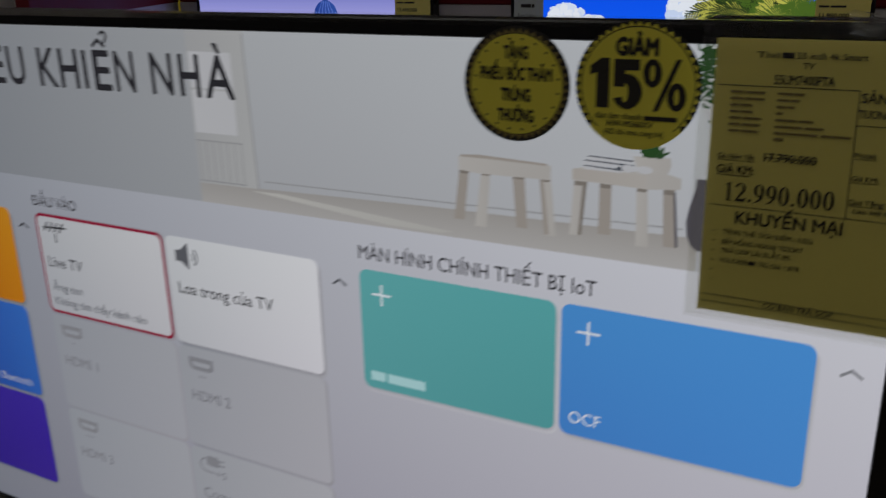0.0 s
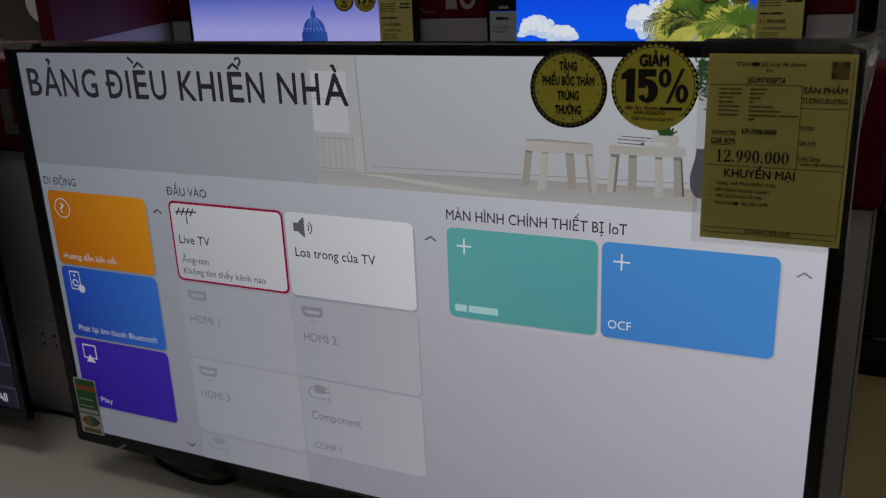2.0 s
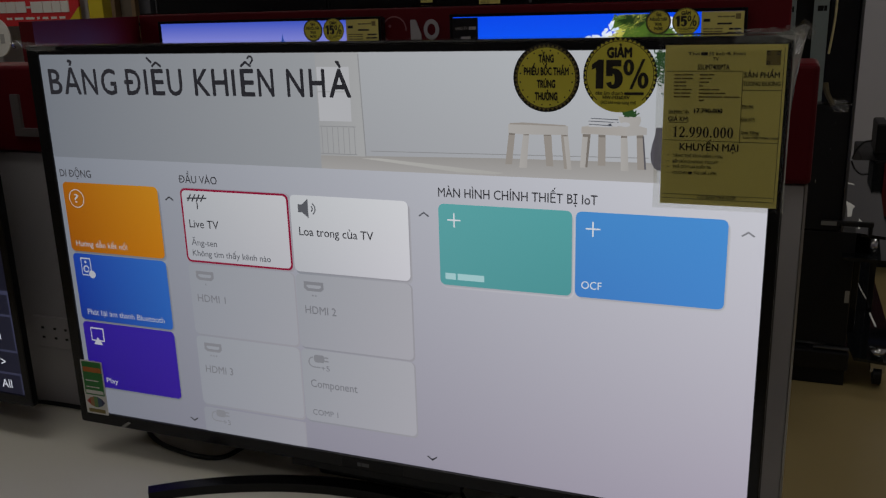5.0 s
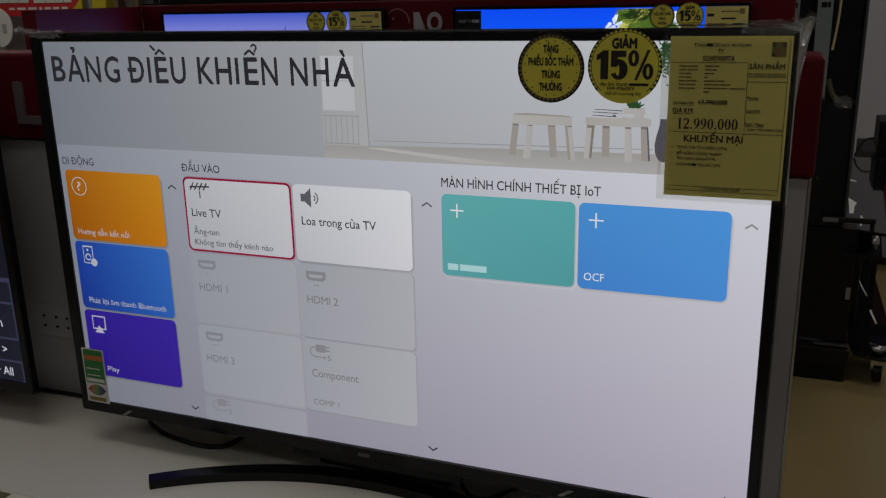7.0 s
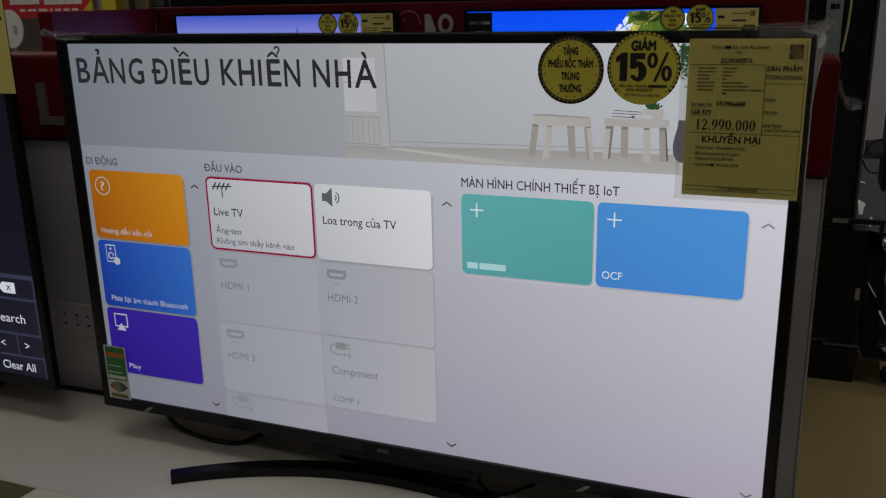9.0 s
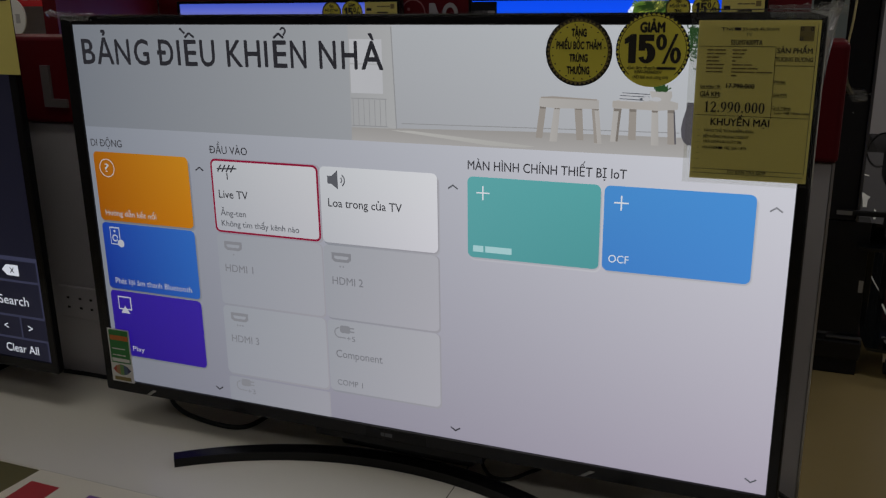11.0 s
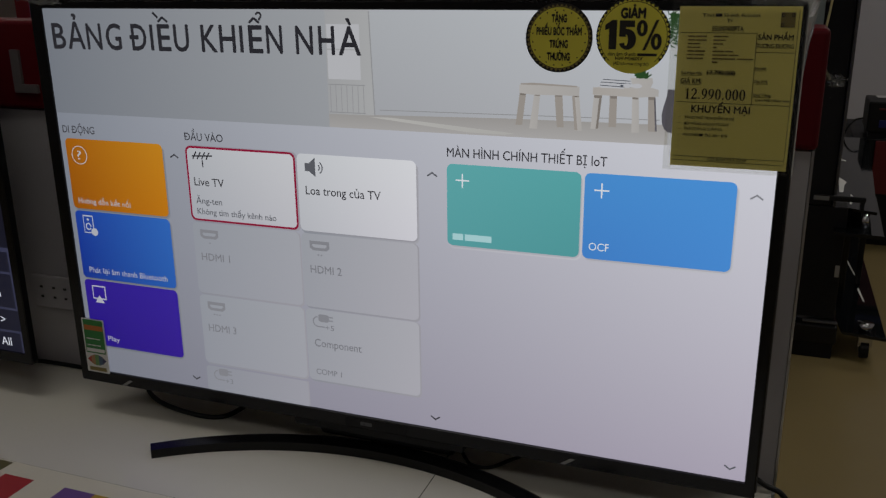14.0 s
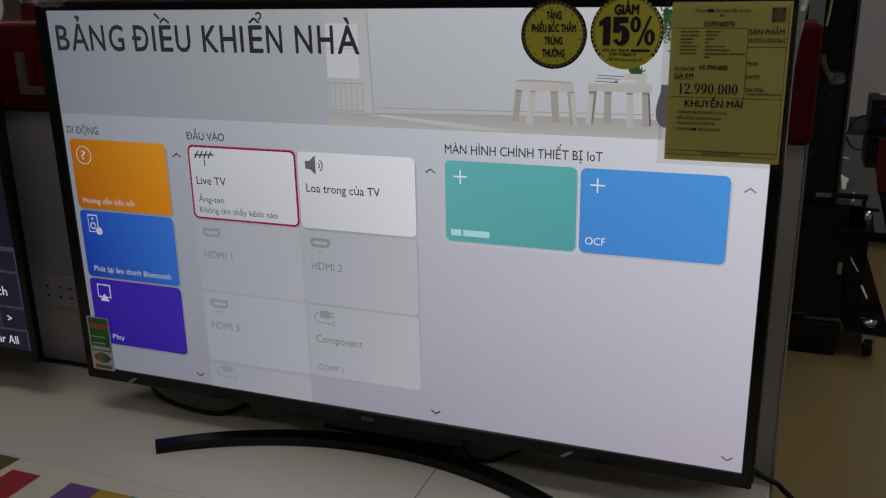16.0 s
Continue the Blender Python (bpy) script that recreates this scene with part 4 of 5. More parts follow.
def sleeve():
    t = thing("plastic_sleeve", (0.54, -0.02, 1.213), "clear plastic sleeve hanging from the television's top", "sleeve")
    for y in (-0.0225, -0.0165):
        part("film_sheet", sheet(rect(0.4575, 0.6215, 1.2135, 1.4405), y, 0.0003), SLEEVE, t).visible_shadow = False
    # real edge, but its milky film paints in the bright glint running along it
    bm = box(0.6217, 0.6233, -0.0225, -0.0165, 1.2135, 1.4405, 0.0008)
    part("welded_edge", bm, FILM_PALE, t).visible_shadow = False
    part("hanging_flap", box(0.46, 0.622, -0.022, 0.012, 1.4408, 1.4415), SLEEVE, t).visible_shadow = False


sleeve()


def energy_label():
    x0, x1, z0, z1, y = ux(-9), ux(74), uz(1081), uz(905), -0.0058
    t = thing("energy_label", (x0, y, z0), "small green and white energy rating label", "label")
    part("backing", sheet(rounded(x0, x1, z0, z1, 0.002), y, 0.0004), PAPER_W, t)
    w, h = x1 - x0, z1 - z0
    part("green_field", sheet(rounded(x0 + 0.06 * w, x1 - 0.06 * w, z0 + 0.36 * h, z1 - 0.02 * h, 0.002), y - 0.0003), GREEN, t)
    part("star_strip", sheet(rect(x0 + 0.10 * w, x1 - 0.08 * w, z0 + 0.79 * h, z0 + 0.88 * h), y - 0.0006), ORANGE, t)
    bars(x0 + 0.15 * w, z0 + 0.5 * h, 0.02 * h, 0.6 * w, y - 0.0006, PAPER_W, t, (2, 3, 2)), bars(x0 + 0.15 * w, z0 + 0.62 * h, 0.02 * h, 0.6 * w, y - 0.0006, PAPER_W, t, (3, 2))
    part("stub", sheet(rect(x0 + 0.1 * w, x1 - 0.1 * w, z0 + 0.385 * h, z0 + 0.45 * h), y - 0.0006), PAPER_W, t)
    cx, cz = (x0 + x1) / 2, z0 + 0.235 * h
    for k, c in enumerate(((0.45, 0.06, 0.04), (0.4, 0.22, 0.1), (0.15, 0.3, 0.1), (0.07, 0.12, 0.2), (0.05, 0.05, 0.12))):
        a = cx - 0.42 * w + 0.168 * w * k
        hl, hr = (0.0, 0.07, 0.10, 0.10, 0.07, 0.0)[k] * h, (0.0, 0.07, 0.10, 0.10, 0.07, 0.0)[k + 1] * h
        pts = [(a, cz - hl), (a + 0.168 * w, cz - hr), (a + 0.168 * w, cz + hr), (a, cz + hl)]
        pts = [p for i, p in enumerate(pts) if p not in pts[:i]]
        part("eye_shape", sheet(pts, y - 0.0006), surface("label_colour", c, 0.4, bump=0.0), t)
    bars(x0 + 0.12 * w, z0 + 0.03 * h, 0.07 * h, 0.76 * w, y - 0.0006, INK_SOFT, t, (1,))
    return t


energy_label()

# ---- cables and print on the bench ----
def cable(points, r, label):
    b = min(points, key=lambda p: p[2])
    t = thing("power_cable", (b[0], b[1], TABLE), label, "cable", "cables")
    part("sheath", tube(points, r), RUBBER, t, smooth=True)


cable([(-0.60, 0.13, 0.70), (-0.566, 0.102, 0.662), (-0.53, 0.078, 0.655), (-0.477, 0.056, 0.655), (-0.401, 0.044, 0.655), (-0.354, 0.054, 0.655), (-0.336, 0.09, 0.657), (-0.31, 0.125, 0.68), (-0.28, 0.11, 0.76)], 0.0048, "black power cable drooping behind the television")
cable([(0.45, 0.09, 0.77), (0.54, 0.13, 0.69), (0.606, 0.148, 0.672), (0.642, 0.142, 0.6585), (0.668, 0.138, 0.648), (0.70, 0.125, 0.60), (0.715, 0.10, 0.42)], 0.0048, "black power cable running over the bench's end")
cable([(0.035, 0.094, 0.70), (0.045, 0.090, 0.662), (0.075, 0.078, 0.6545), (0.093, 0.071, 0.656), (0.103, 0.085, 0.6655), (0.121, 0.085, 0.6665), (0.142, 0.064, 0.657), (0.160, 0.049, 0.6545), (0.191, 0.052, 0.6545), (0.217, 0.083, 0.656), (0.245, 0.096, 0.672), (0.29, 0.088, 0.75)], 0.0032, "thin black cable looped behind the foot")
cable([(-1.05, 0.12, 0.70), (-0.95, 0.135, 0.657), (-0.88, 0.142, 0.6555), (-0.80, 0.145, 0.6555), (-0.68, 0.142, 0.6555), (-0.58, 0.135, 0.657), (-0.48, 0.10, 0.72)], 0.0048, "black cable lying between two televisions")


def promo_mat():
    t = thing("promotional_mat", (-0.5, -0.4, TABLE), "cream printed mat with coloured squares on the bench", "mat")
    z = TABLE + 0.0015
    part("sheet", flat([(-2.3, -0.6), (0.04, -0.6), (0.04, -0.206), (-2.3, -0.206)], z, 0.0014), surface("cream_mat_print", (0.72, 0.68, 0.56), 0.4, vary=0.06, bump=0.01), t)
    reds = surface("red_print", (0.42, 0.035, 0.04), 0.4, bump=0.0)
    violet = surface("violet_print", (0.17, 0.085, 0.30), 0.4, bump=0.0)
    yellow = surface("ochre_print", (0.50, 0.33, 0.03), 0.4, bump=0.0)
    teal = surface("teal_print", (0.02, 0.2, 0.24), 0.4, bump=0.0)
    olive = surface("olive_print", (0.13, 0.115, 0.045), 0.4, bump=0.0)
    part("dark_field", flat([(-0.86, -0.30), (-0.618, -0.30), (-0.611, -0.2095), (-0.86, -0.2095)], z + 0.0006, 0.0005), olive, t)
    part("mat_edge_line", flat([(-2.3, -0.2058), (0.04, -0.2058), (0.04, -0.2046), (-2.3, -0.2046)], TABLE + 0.0009, 0.0008), olive, t, "thin dark line along the mat's edge")
    for x, w, mat in ((-0.595, 0.063, reds), (-0.465, 0.0625, violet), (-0.402, 0.063, yellow), (-0.338, 0.062, teal), (-0.21, 0.063, reds)):
        part("coloured_square", flat([(x, -0.335), (x + w, -0.335), (x + w, -0.2425), (x, -0.2425)], z + 0.0006, 0.0005), mat, t)


promo_mat()


# ---- the neighbouring television with an on-screen keyboard ----
def keyboard_television():
    x1, z0 = -0.752, 0.729
    x0, z1 = x1 - 1.452, z0 + 0.84
    t = thing("television", ((x0 + x1) / 2, 0.04, TABLE), "larger black television showing a dark on-screen keyboard", "television", "televisions on the bench")
    sx0, sx1, sz0, sz1 = x0 + 0.018, x1 - 0.017, z0 + 0.022, z1 - 0.013
    s = part("screen", sheet(rect(sx0, sx1, sz0, sz1), 0.0, 0.004), lit("keyboard_backdrop", (8, 8, 16), (10, 10, 18), (14, 15, 30), (18, 19, 34)), t, "dim lit screen")
    panel = lit("keyboard_panel", (42, 44, 66), (48, 50, 72), (38, 40, 60), (44, 46, 66))
    key = lit("keyboard_key", (15, 16, 30), (20, 21, 36))
    pale = lit("keyboard_text", (196, 200, 210))
    part("keyboard_panel", sheet(rect(sx0 + 0.1, -0.7605, 0.746, 0.972), -0.0004), panel, s)
    rows = ((0.922, 0.963), (0.846, 0.917), (0.797, 0.841), (0.750, 0.792))
    for i, (a, b) in enumerate(rows):
        cols = ((-0.920, -0.777),) if i != 2 else ((-0.920, -0.842), (-0.838, -0.773))
        for c, d in cols:
            part("key", sheet(rect(c, d, a, b), -0.0008), key, s)
        for k in range(7):
            d = -0.925 - 0.155 * k
            part("key", sheet(rect(d - 0.15, d, a, b), -0.0008), key, s)
    part("erase_key", sheet([(-0.868, 0.942), (-0.856, 0.954), (-0.824, 0.954), (-0.824, 0.931), (-0.856, 0.931)], -0.0012), pale, s)
    bm = line((-0.846, 0.948), (-0.836, 0.937), 0.002, -0.0016)
    line((-0.836, 0.948), (-0.846, 0.937), 0.002, -0.0017, bm)
    part("cross_mark", bm, key, s)
    lettering("Search", -0.890, 0.868, 0.019, 0.080, -0.0013, pale, s)
    lettering("<", -0.886, 0.811, 0.017, 0.011, -0.0013, pale, s)
    lettering(">", -0.821, 0.811, 0.017, 0.012, -0.0013, pale, s)
    lettering("Clear All", -0.890, 0.763, 0.018, 0.088, -0.0013, pale, s)
    part("surround", frame_bars(x0, x1, z0, z1, sx0, sx1, sz0, sz1, -0.005, 0.010, 0.0018), BLACK_GLOSS, t)
    part("back_cover", box(x0 + 0.07, x1 - 0.07, 0.0102, 0.05, z0 + 0.03, z1 - 0.03, 0.006), BLACK_MATT, t)
    for fx in (x0 + 0.3, x1 - 0.3):
        part("foot", box(fx - 0.012, fx + 0.012, -0.12, 0.14, TABLE, TABLE + 0.02, 0.005), BLACK_MATT, t)
        part("foot_post", box(fx - 0.012, fx + 0.012, 0.0225, 0.045, TABLE + 0.0205, z0 + 0.03, 0.004), BLACK_MATT, t)
    price_card(-0.884, 1.332, 0.1485, 0.21, -0.0075, "yellow printed price sheet on the television's corner", False, "24.990.000")


keyboard_television()


# ---- the second display row ----
def sky_picture(name, top, low, cloud, amount, scale):
    """A lit screen picture of sky with soft cloud."""
    m, n, l, p = nodes(name)
    p.inputs["Base Color"].default_value = (0.01, 0.01, 0.012, 1)
    p.inputs["Roughness"].default_value = 0.3
    tc, s = n.new("ShaderNodeTexCoord"), n.new("ShaderNodeSeparateXYZ")
    l.new(tc.outputs["Generated"], s.inputs[0])
    g, c, nz, r = n.new("ShaderNodeMix"), n.new("ShaderNodeMix"), n.new("ShaderNodeTexNoise"), n.new("ShaderNodeMapRange")
    g.data_type = c.data_type = "RGBA"
    g.inputs["A"].default_value, g.inputs["B"].default_value = lin(low), lin(top)
    top_part = n.new("ShaderNodeMapRange")
    top_part.inputs["From Min"].default_value = 0.74
    l.new(s.outputs["Z"], top_part.inputs["Value"]), l.new(top_part.outputs["Result"], g.inputs["Factor"])
    nz.inputs["Scale"].default_value, nz.inputs["Detail"].default_value = scale, 6
    l.new(tc.outputs["Object"], nz.inputs["Vector"])
    r.inputs["From Min"].default_value, r.inputs["From Max"].default_value = 0.62 - amount, 0.78 - amount
    l.new(nz.outputs["Fac"], r.inputs["Value"])
    l.new(r.outputs["Result"], c.inputs["Factor"]), l.new(g.outputs["Result"], c.inputs["A"])
    c.inputs["B"].default_value = lin(cloud)
    l.new(c.outputs["Result"], p.inputs["Emission Color"])
    p.inputs["Emission Strength"].default_value = 1.0
    return m


def back_television(x0, x1, zt, y, label):
    h = (x1 - x0) * 0.583
    t = thing("television", ((x0 + x1) / 2, y, zt - h), label, "television", "televisions on the back display")
    sx0, sx1, sz0, sz1 = x0 + 0.014, x1 - 0.014, zt - h + 0.02, zt - 0.012
    part("surround", frame_bars(x0, x1, zt - h, zt, sx0, sx1, sz0, sz1, y - 0.005, y + 0.02, 0.002), BLACK_GLOSS, t)
    part("back_cover", box(x0 + 0.004, x1 - 0.004, y + 0.0202, y + 0.05, zt - h + 0.004, zt - 0.004, 0.005), BLACK_MATT, t)
    return t, (sx0, sx1, sz0, sz1)


BY = 2.2
PURPLE_SKY = sky_picture("dusk_sky_picture", (62, 84, 190), (160, 160, 224), (120, 140, 222), 0.02, 1.6)
BLUE_SKY = sky_picture("noon_sky_picture", (6, 72, 236), (10, 92, 250), (40, 110, 250), -0.14, 3)


def dusk_television():
    t, (a, b, c, d) = back_television(-2.092, -0.970, 1.441, BY, "black television showing a dome under a violet sky")
    s = part("screen", sheet(rect(a, b, c, d), BY, 0.003), PURPLE_SKY, t, "lit screen with a violet evening sky")
    dome = lit("dome_picture", (30, 62, 146), (48, 84, 170), (26, 56, 136), (44, 80, 160))
    cx, cz = -1.443, 1.262
    bm = sheet(disc(cx, cz, 0.055, 0.06, 24, 0, 180), BY - 0.0006)
    sheet(rect(cx - 0.062, cx + 0.062, cz - 0.16, cz), BY - 0.0006, 0, bm)
    sheet(rect(cx - 0.012, cx + 0.012, cz + 0.055, cz + 0.085), BY - 0.0006, 0, bm)
    sheet([(cx - 0.006, cz + 0.085), (cx + 0.006, cz + 0.085), (cx, cz + 0.115)], BY - 0.0006, 0, bm)
    part("dome_shape", bm, dome, s)
    bm = bmesh.new()
    ribs = lit("dome_rib_picture", (104, 130, 214))
    for k in (-2, -1, 0, 1, 2):
        line((cx + k * 0.02, cz), (cx + k * 0.007, cz + 0.056), 0.0025, BY - 0.001, bm)
    for k in range(-3, 4):
        sheet(disc(cx + k * 0.015, cz + 0.014, 0.0035, n=8), BY - 0.0013, 0, bm)
    part("dome_rib", bm, ribs, s)
    city = lit("rooftops_picture", (88, 96, 170), (96, 104, 180))
    part("rooftops", sheet([(a, c), (b, c), (b, c + 0.3), (-1.2, c + 0.33), (-1.6, c + 0.31), (a, c + 0.34)], BY - 0.0003), city, s)


def palm_television():
    t, (a, b, c, d) = back_television(-0.667, 0.466, 1.442, BY, "black television showing palm trees under a blue sky")
    s = part("screen", sheet(rect(a, b, c, d), BY, 0.003), BLUE_SKY, t, "lit screen with a bright blue sky")
    tones = (lit("cloud_light_picture", (216, 228, 248)), lit("cloud_mid_picture", (202, 218, 246)), lit("cloud_bright_picture", (232, 238, 248)))
    rnd = random.Random(11)
    for cx, cz, w, h in ((-0.47, 1.262, 0.07, 0.058), (-0.375, 1.245, 0.06, 0.034), (-0.085, 1.30, 0.045, 0.05), (-0.03, 1.275, 0.07, 0.09), (0.02, 1.385, 0.04, 0.03), (0.16, 1.37, 0.09, 0.05)):
        for tone, mat in enumerate(tones):
            bm = bmesh.new()
            for k in range((150, 16, 26)[tone]):
                ang, f = radians(rnd.uniform(-15, 195)), math.sqrt(rnd.random()) * (1.0, 0.7, 0.8)[tone]
                rr = (rnd.uniform(0.008, 0.018) if f < 0.8 else rnd.uniform(0.003, 0.011)) * (1.0, 1.3, 0.8)[tone]
                dz = h * f * math.sin(ang) * rnd.uniform(0.85, 1.1) + (0.0, -0.012, 0.006)[tone]
                sheet(disc(cx + w * f * math.cos(ang), min(d - 0.02, cz + dz), rr, rr * 0.85, 14), BY - 0.0004 - 0.0002 * tone - 0.000001 * k, 0, bm)
            part("cloud", bm, mat, s)
    greens = (lit("palm_leaf_dark", (30, 50, 20)), lit("palm_leaf_green", (72, 100, 34)), lit("palm_leaf_yellow", (186, 184, 84)))
    for cx, cz, size, n, yy in ((0.07, 1.37, 0.13, 22, 0.0014), (0.125, 1.29, 0.20, 40, 0.0028), (0.25, 1.275, 0.15, 30, 0.0042)):
        bms = [bmesh.new() for _ in greens]
        for k in range(n):
            ang = radians(rnd.uniform(-30, 210))
            ln = size * rnd.uniform(0.65, 1.1)
            droop = rnd.uniform(0.4, 1.0)
            prev, pick = None, bms[rnd.choice((0, 0, 1, 1, 2, 2, 2))]
            for i in range(22):
                f = i / 21
                px = cx + ln * f * math.cos(ang)
                pz = cz + ln * (f * math.sin(ang) - droop * f * f * 0.8)
                if px < a + 0.02 or px > b - 0.01 or pz > d - 0.006 or pz < c + 0.02:
                    break
                if prev:
                    line(prev, (px, pz), 0.003, BY - yy - 0.00003 * k, pick)
                    tx, tz = px - prev[0], pz - prev[1]
                    dl = math.hypot(tx, tz)
                    for sd in (-1, 1):
                        w = 0.055 * math.sin(math.pi * (0.12 + 0.8 * f)) * rnd.uniform(0.7, 1.2)
                        q = (px + (tx / dl * 0.6 - sd * tz / dl * 0.7) * w, min(d - 0.004, pz + (tz / dl * 0.6 + sd * tx / dl * 0.7) * w - 0.012))
                        if a < q[0] < b:
                            line((px, pz), q, 0.0034, BY - yy - 0.00003 * k - 0.00001, pick)
                prev = (px, pz)
        for bm, mat in zip(bms, greens):
            part("palm_fronds", bm, mat, s)
    trunk = lit("palm_trunk_picture", (96, 84, 60))
    part("palm_trunk", sheet([(0.115, 1.30), (0.135, 1.30), (0.12, c + 0.01), (0.085, c + 0.01)], BY - 0.0012), trunk, s)
    # dark specification strip with pale fields
    q = thing("specification_strip", (-0.60, BY, 1.13), "dark and grey feature strip on the television's corner", "label")
    part("dark_field", sheet(rect(-0.653, -0.546, 1.336, 1.427), BY - 0.008, 0.0006), BLACK_MATT, q)
    part("grey_field", sheet(rect(-0.653, -0.546, 1.13, 1.335), BY - 0.008, 0.0006), surface("grey_label_print", (0.5, 0.56, 0.56), 0.5, bump=0.0), q)
    for words, z, w in (("UHD TV", 1.381, 0.052), ("True Color", 1.272, 0.062), ("Accuracy", 1.257, 0.056)):
        lettering(words, -0.64, z, 0.012, w, BY - 0.0088, LOGO_W if z > 1.336 else INK, q)
    bars(-0.584, 1.381, 0.012, 0.03, BY - 0.0088, LOGO_W, q, (1, 2)), bars(-0.617, 1.345, 0.01, 0.04, BY - 0.0088, LOGO_W, q, (1,)), bars(-0.628, 1.304, 0.011, 0.05, BY - 0.0088, INK, q, (4, 1))


dusk_television()
palm_television()
for cx, cz in ((-1.288, 1.389), (0.155, 1.397)):
    prize_sticker(cx, cz, 0.0455, BY - 0.0065)
    discount_sticker(cx + 0.0985, cz, 0.049, BY - 0.0066)
price_card(-1.128, 1.222, 0.148, 0.2085, BY - 0.009, "yellow printed price sheet on the television's corner", False, "13.490.000")
price_card(0.308, 1.2215, 0.147, 0.2085, BY - 0.009, "yellow printed price sheet on the television's corner", False, "11.990.000")


def back_partition():
    """The second display: a red band behind the televisions, a wing that turns forward, pale board below."""
    t = thing("back_display_partition", (-0.9, BY + 0.2, 0), "pale back display board with a glossy red band", "partition")
    y = BY + 0.055
    part("board", box(-2.245, 0.602, y + 0.004, y + 0.16, 0, 1.307, 0.003), WHITE_PANEL, t, "pale lower board")
    part("red_band", box(-2.245, 0.61, y, y + 0.17, 1.308, 1.472, 0.008, 3), RED, t, "glossy red top band")
    wing = ((-2.247, y), (-2.31, y), (-1.835, 1.15), (-1.775, 1.15))
    part("red_wing", flat(wing, 1.466, 0.158), RED, t, "red band of the side wing")
    part("wing_board", flat([(-2.252, y), (-2.304, y), (-1.831, 1.16), (-1.781, 1.16)], 1.3075, 1.3075), WHITE_PANEL, t, "pale lower board of the side wing")
    part("top_ledge", box(-2.24, 0.6, y + 0.01, y + 0.16, 1.4725, 1.478), BLACK_GLOSS, t)
    # pale emblem shapes: a ring with a bar, and two block shapes
    e = y - 0.004
    cx, cz = -0.934, 1.384
    bm = band(disc(cx, cz, 0.056, n=40, a0=-5, a1=300), disc(cx, cz, 0.050, n=40, a0=-5, a1=300), e, None, False)
    sheet(disc(cx - 0.02, cz + 0.015, 0.007, n=10), e, 0, bm)
    part("ring_emblem", bm, surface("dull_red_emblem", (0.32, 0.12, 0.13), 0.4, bump=0.0), t, "dull pink ring emblem")
    part("block_emblem", sheet([(-0.859, 1.423), (-0.836, 1.423), (-0.812, 1.362), (-0.812, 1.343), (-0.859, 1.343)], e - 0.004, 0.006), LOGO_W, t, "pale raised block emblem")
    part("ring_block_emblem", band(disc(-0.766, 1.383, 0.034, 0.041, 30), disc(-0.766, 1.383, 0.018, 0.023, 30), e - 0.004), LOGO_W, t, "pale ring block emblem")
    b = thing("back_bench", (-0.9, BY - 0.1, 0), "white bench under the back televisions", "bench")
    part("worktop", box(-2.2, 0.58, BY - 0.3, BY + 0.05, 0.75, 0.785, 0.003), WHITE_TOP, b)
    part("base", box(-2.18, 0.56, BY - 0.24, BY + 0.045, 0, 0.749, 0.003), WHITE_PANEL, b)


back_partition()


# ---- far things ----
def dark_television(x0, x1, z0, z1, y, label):
    t = thing("television", ((x0 + x1) / 2, y, z0), label, "television", "switched-off televisions")
    part("screen", sheet(rect(x0 + 0.012, x1 - 0.012, z0 + 0.02, z1 - 0.012), y, 0.003), DARK_SCREEN, t)
    part("surround", frame_bars(x0, x1, z0, z1, x0 + 0.012, x1 - 0.012, z0 + 0.02, z1 - 0.012, y - 0.004, y + 0.02, 0.002), BLACK_GLOSS, t)
    part("back_cover", box(x0 + 0.004, x1 - 0.004, y + 0.0202, y + 0.06, z0 + 0.004, z1 - 0.004, 0.005), BLACK_MATT, t)


for k in range(3):
    xa = -3.12 + k * 1.215
    dark_television(xa, xa + 1.2, 1.42, 2.12, 3.5, "black switched-off television on the far display")
b = thing("far_bench", (-1.3, 3.6, 0), "dark display cabinet under the far televisions", "cabinet")
part("body", box(-3.2, 0.47, 3.44, 3.9, 0, 1.4, 0.005), BLACK_MATT, b)
part("top", box(-3.22, 0.46, 3.42, 3.92, 1.401, 1.42, 0.003), BLACK_GLOSS, b)
price_card(-0.98, 1.462, 0.12, 0.18, 3.488, "yellow printed price sheet on a dark television", False, "15.990.000", "far price cards")
price_card(-1.32, 1.49, 0.07, 0.16, 3.486, "faded brown-yellow price sheet", False, "9.990.000", "far price cards")


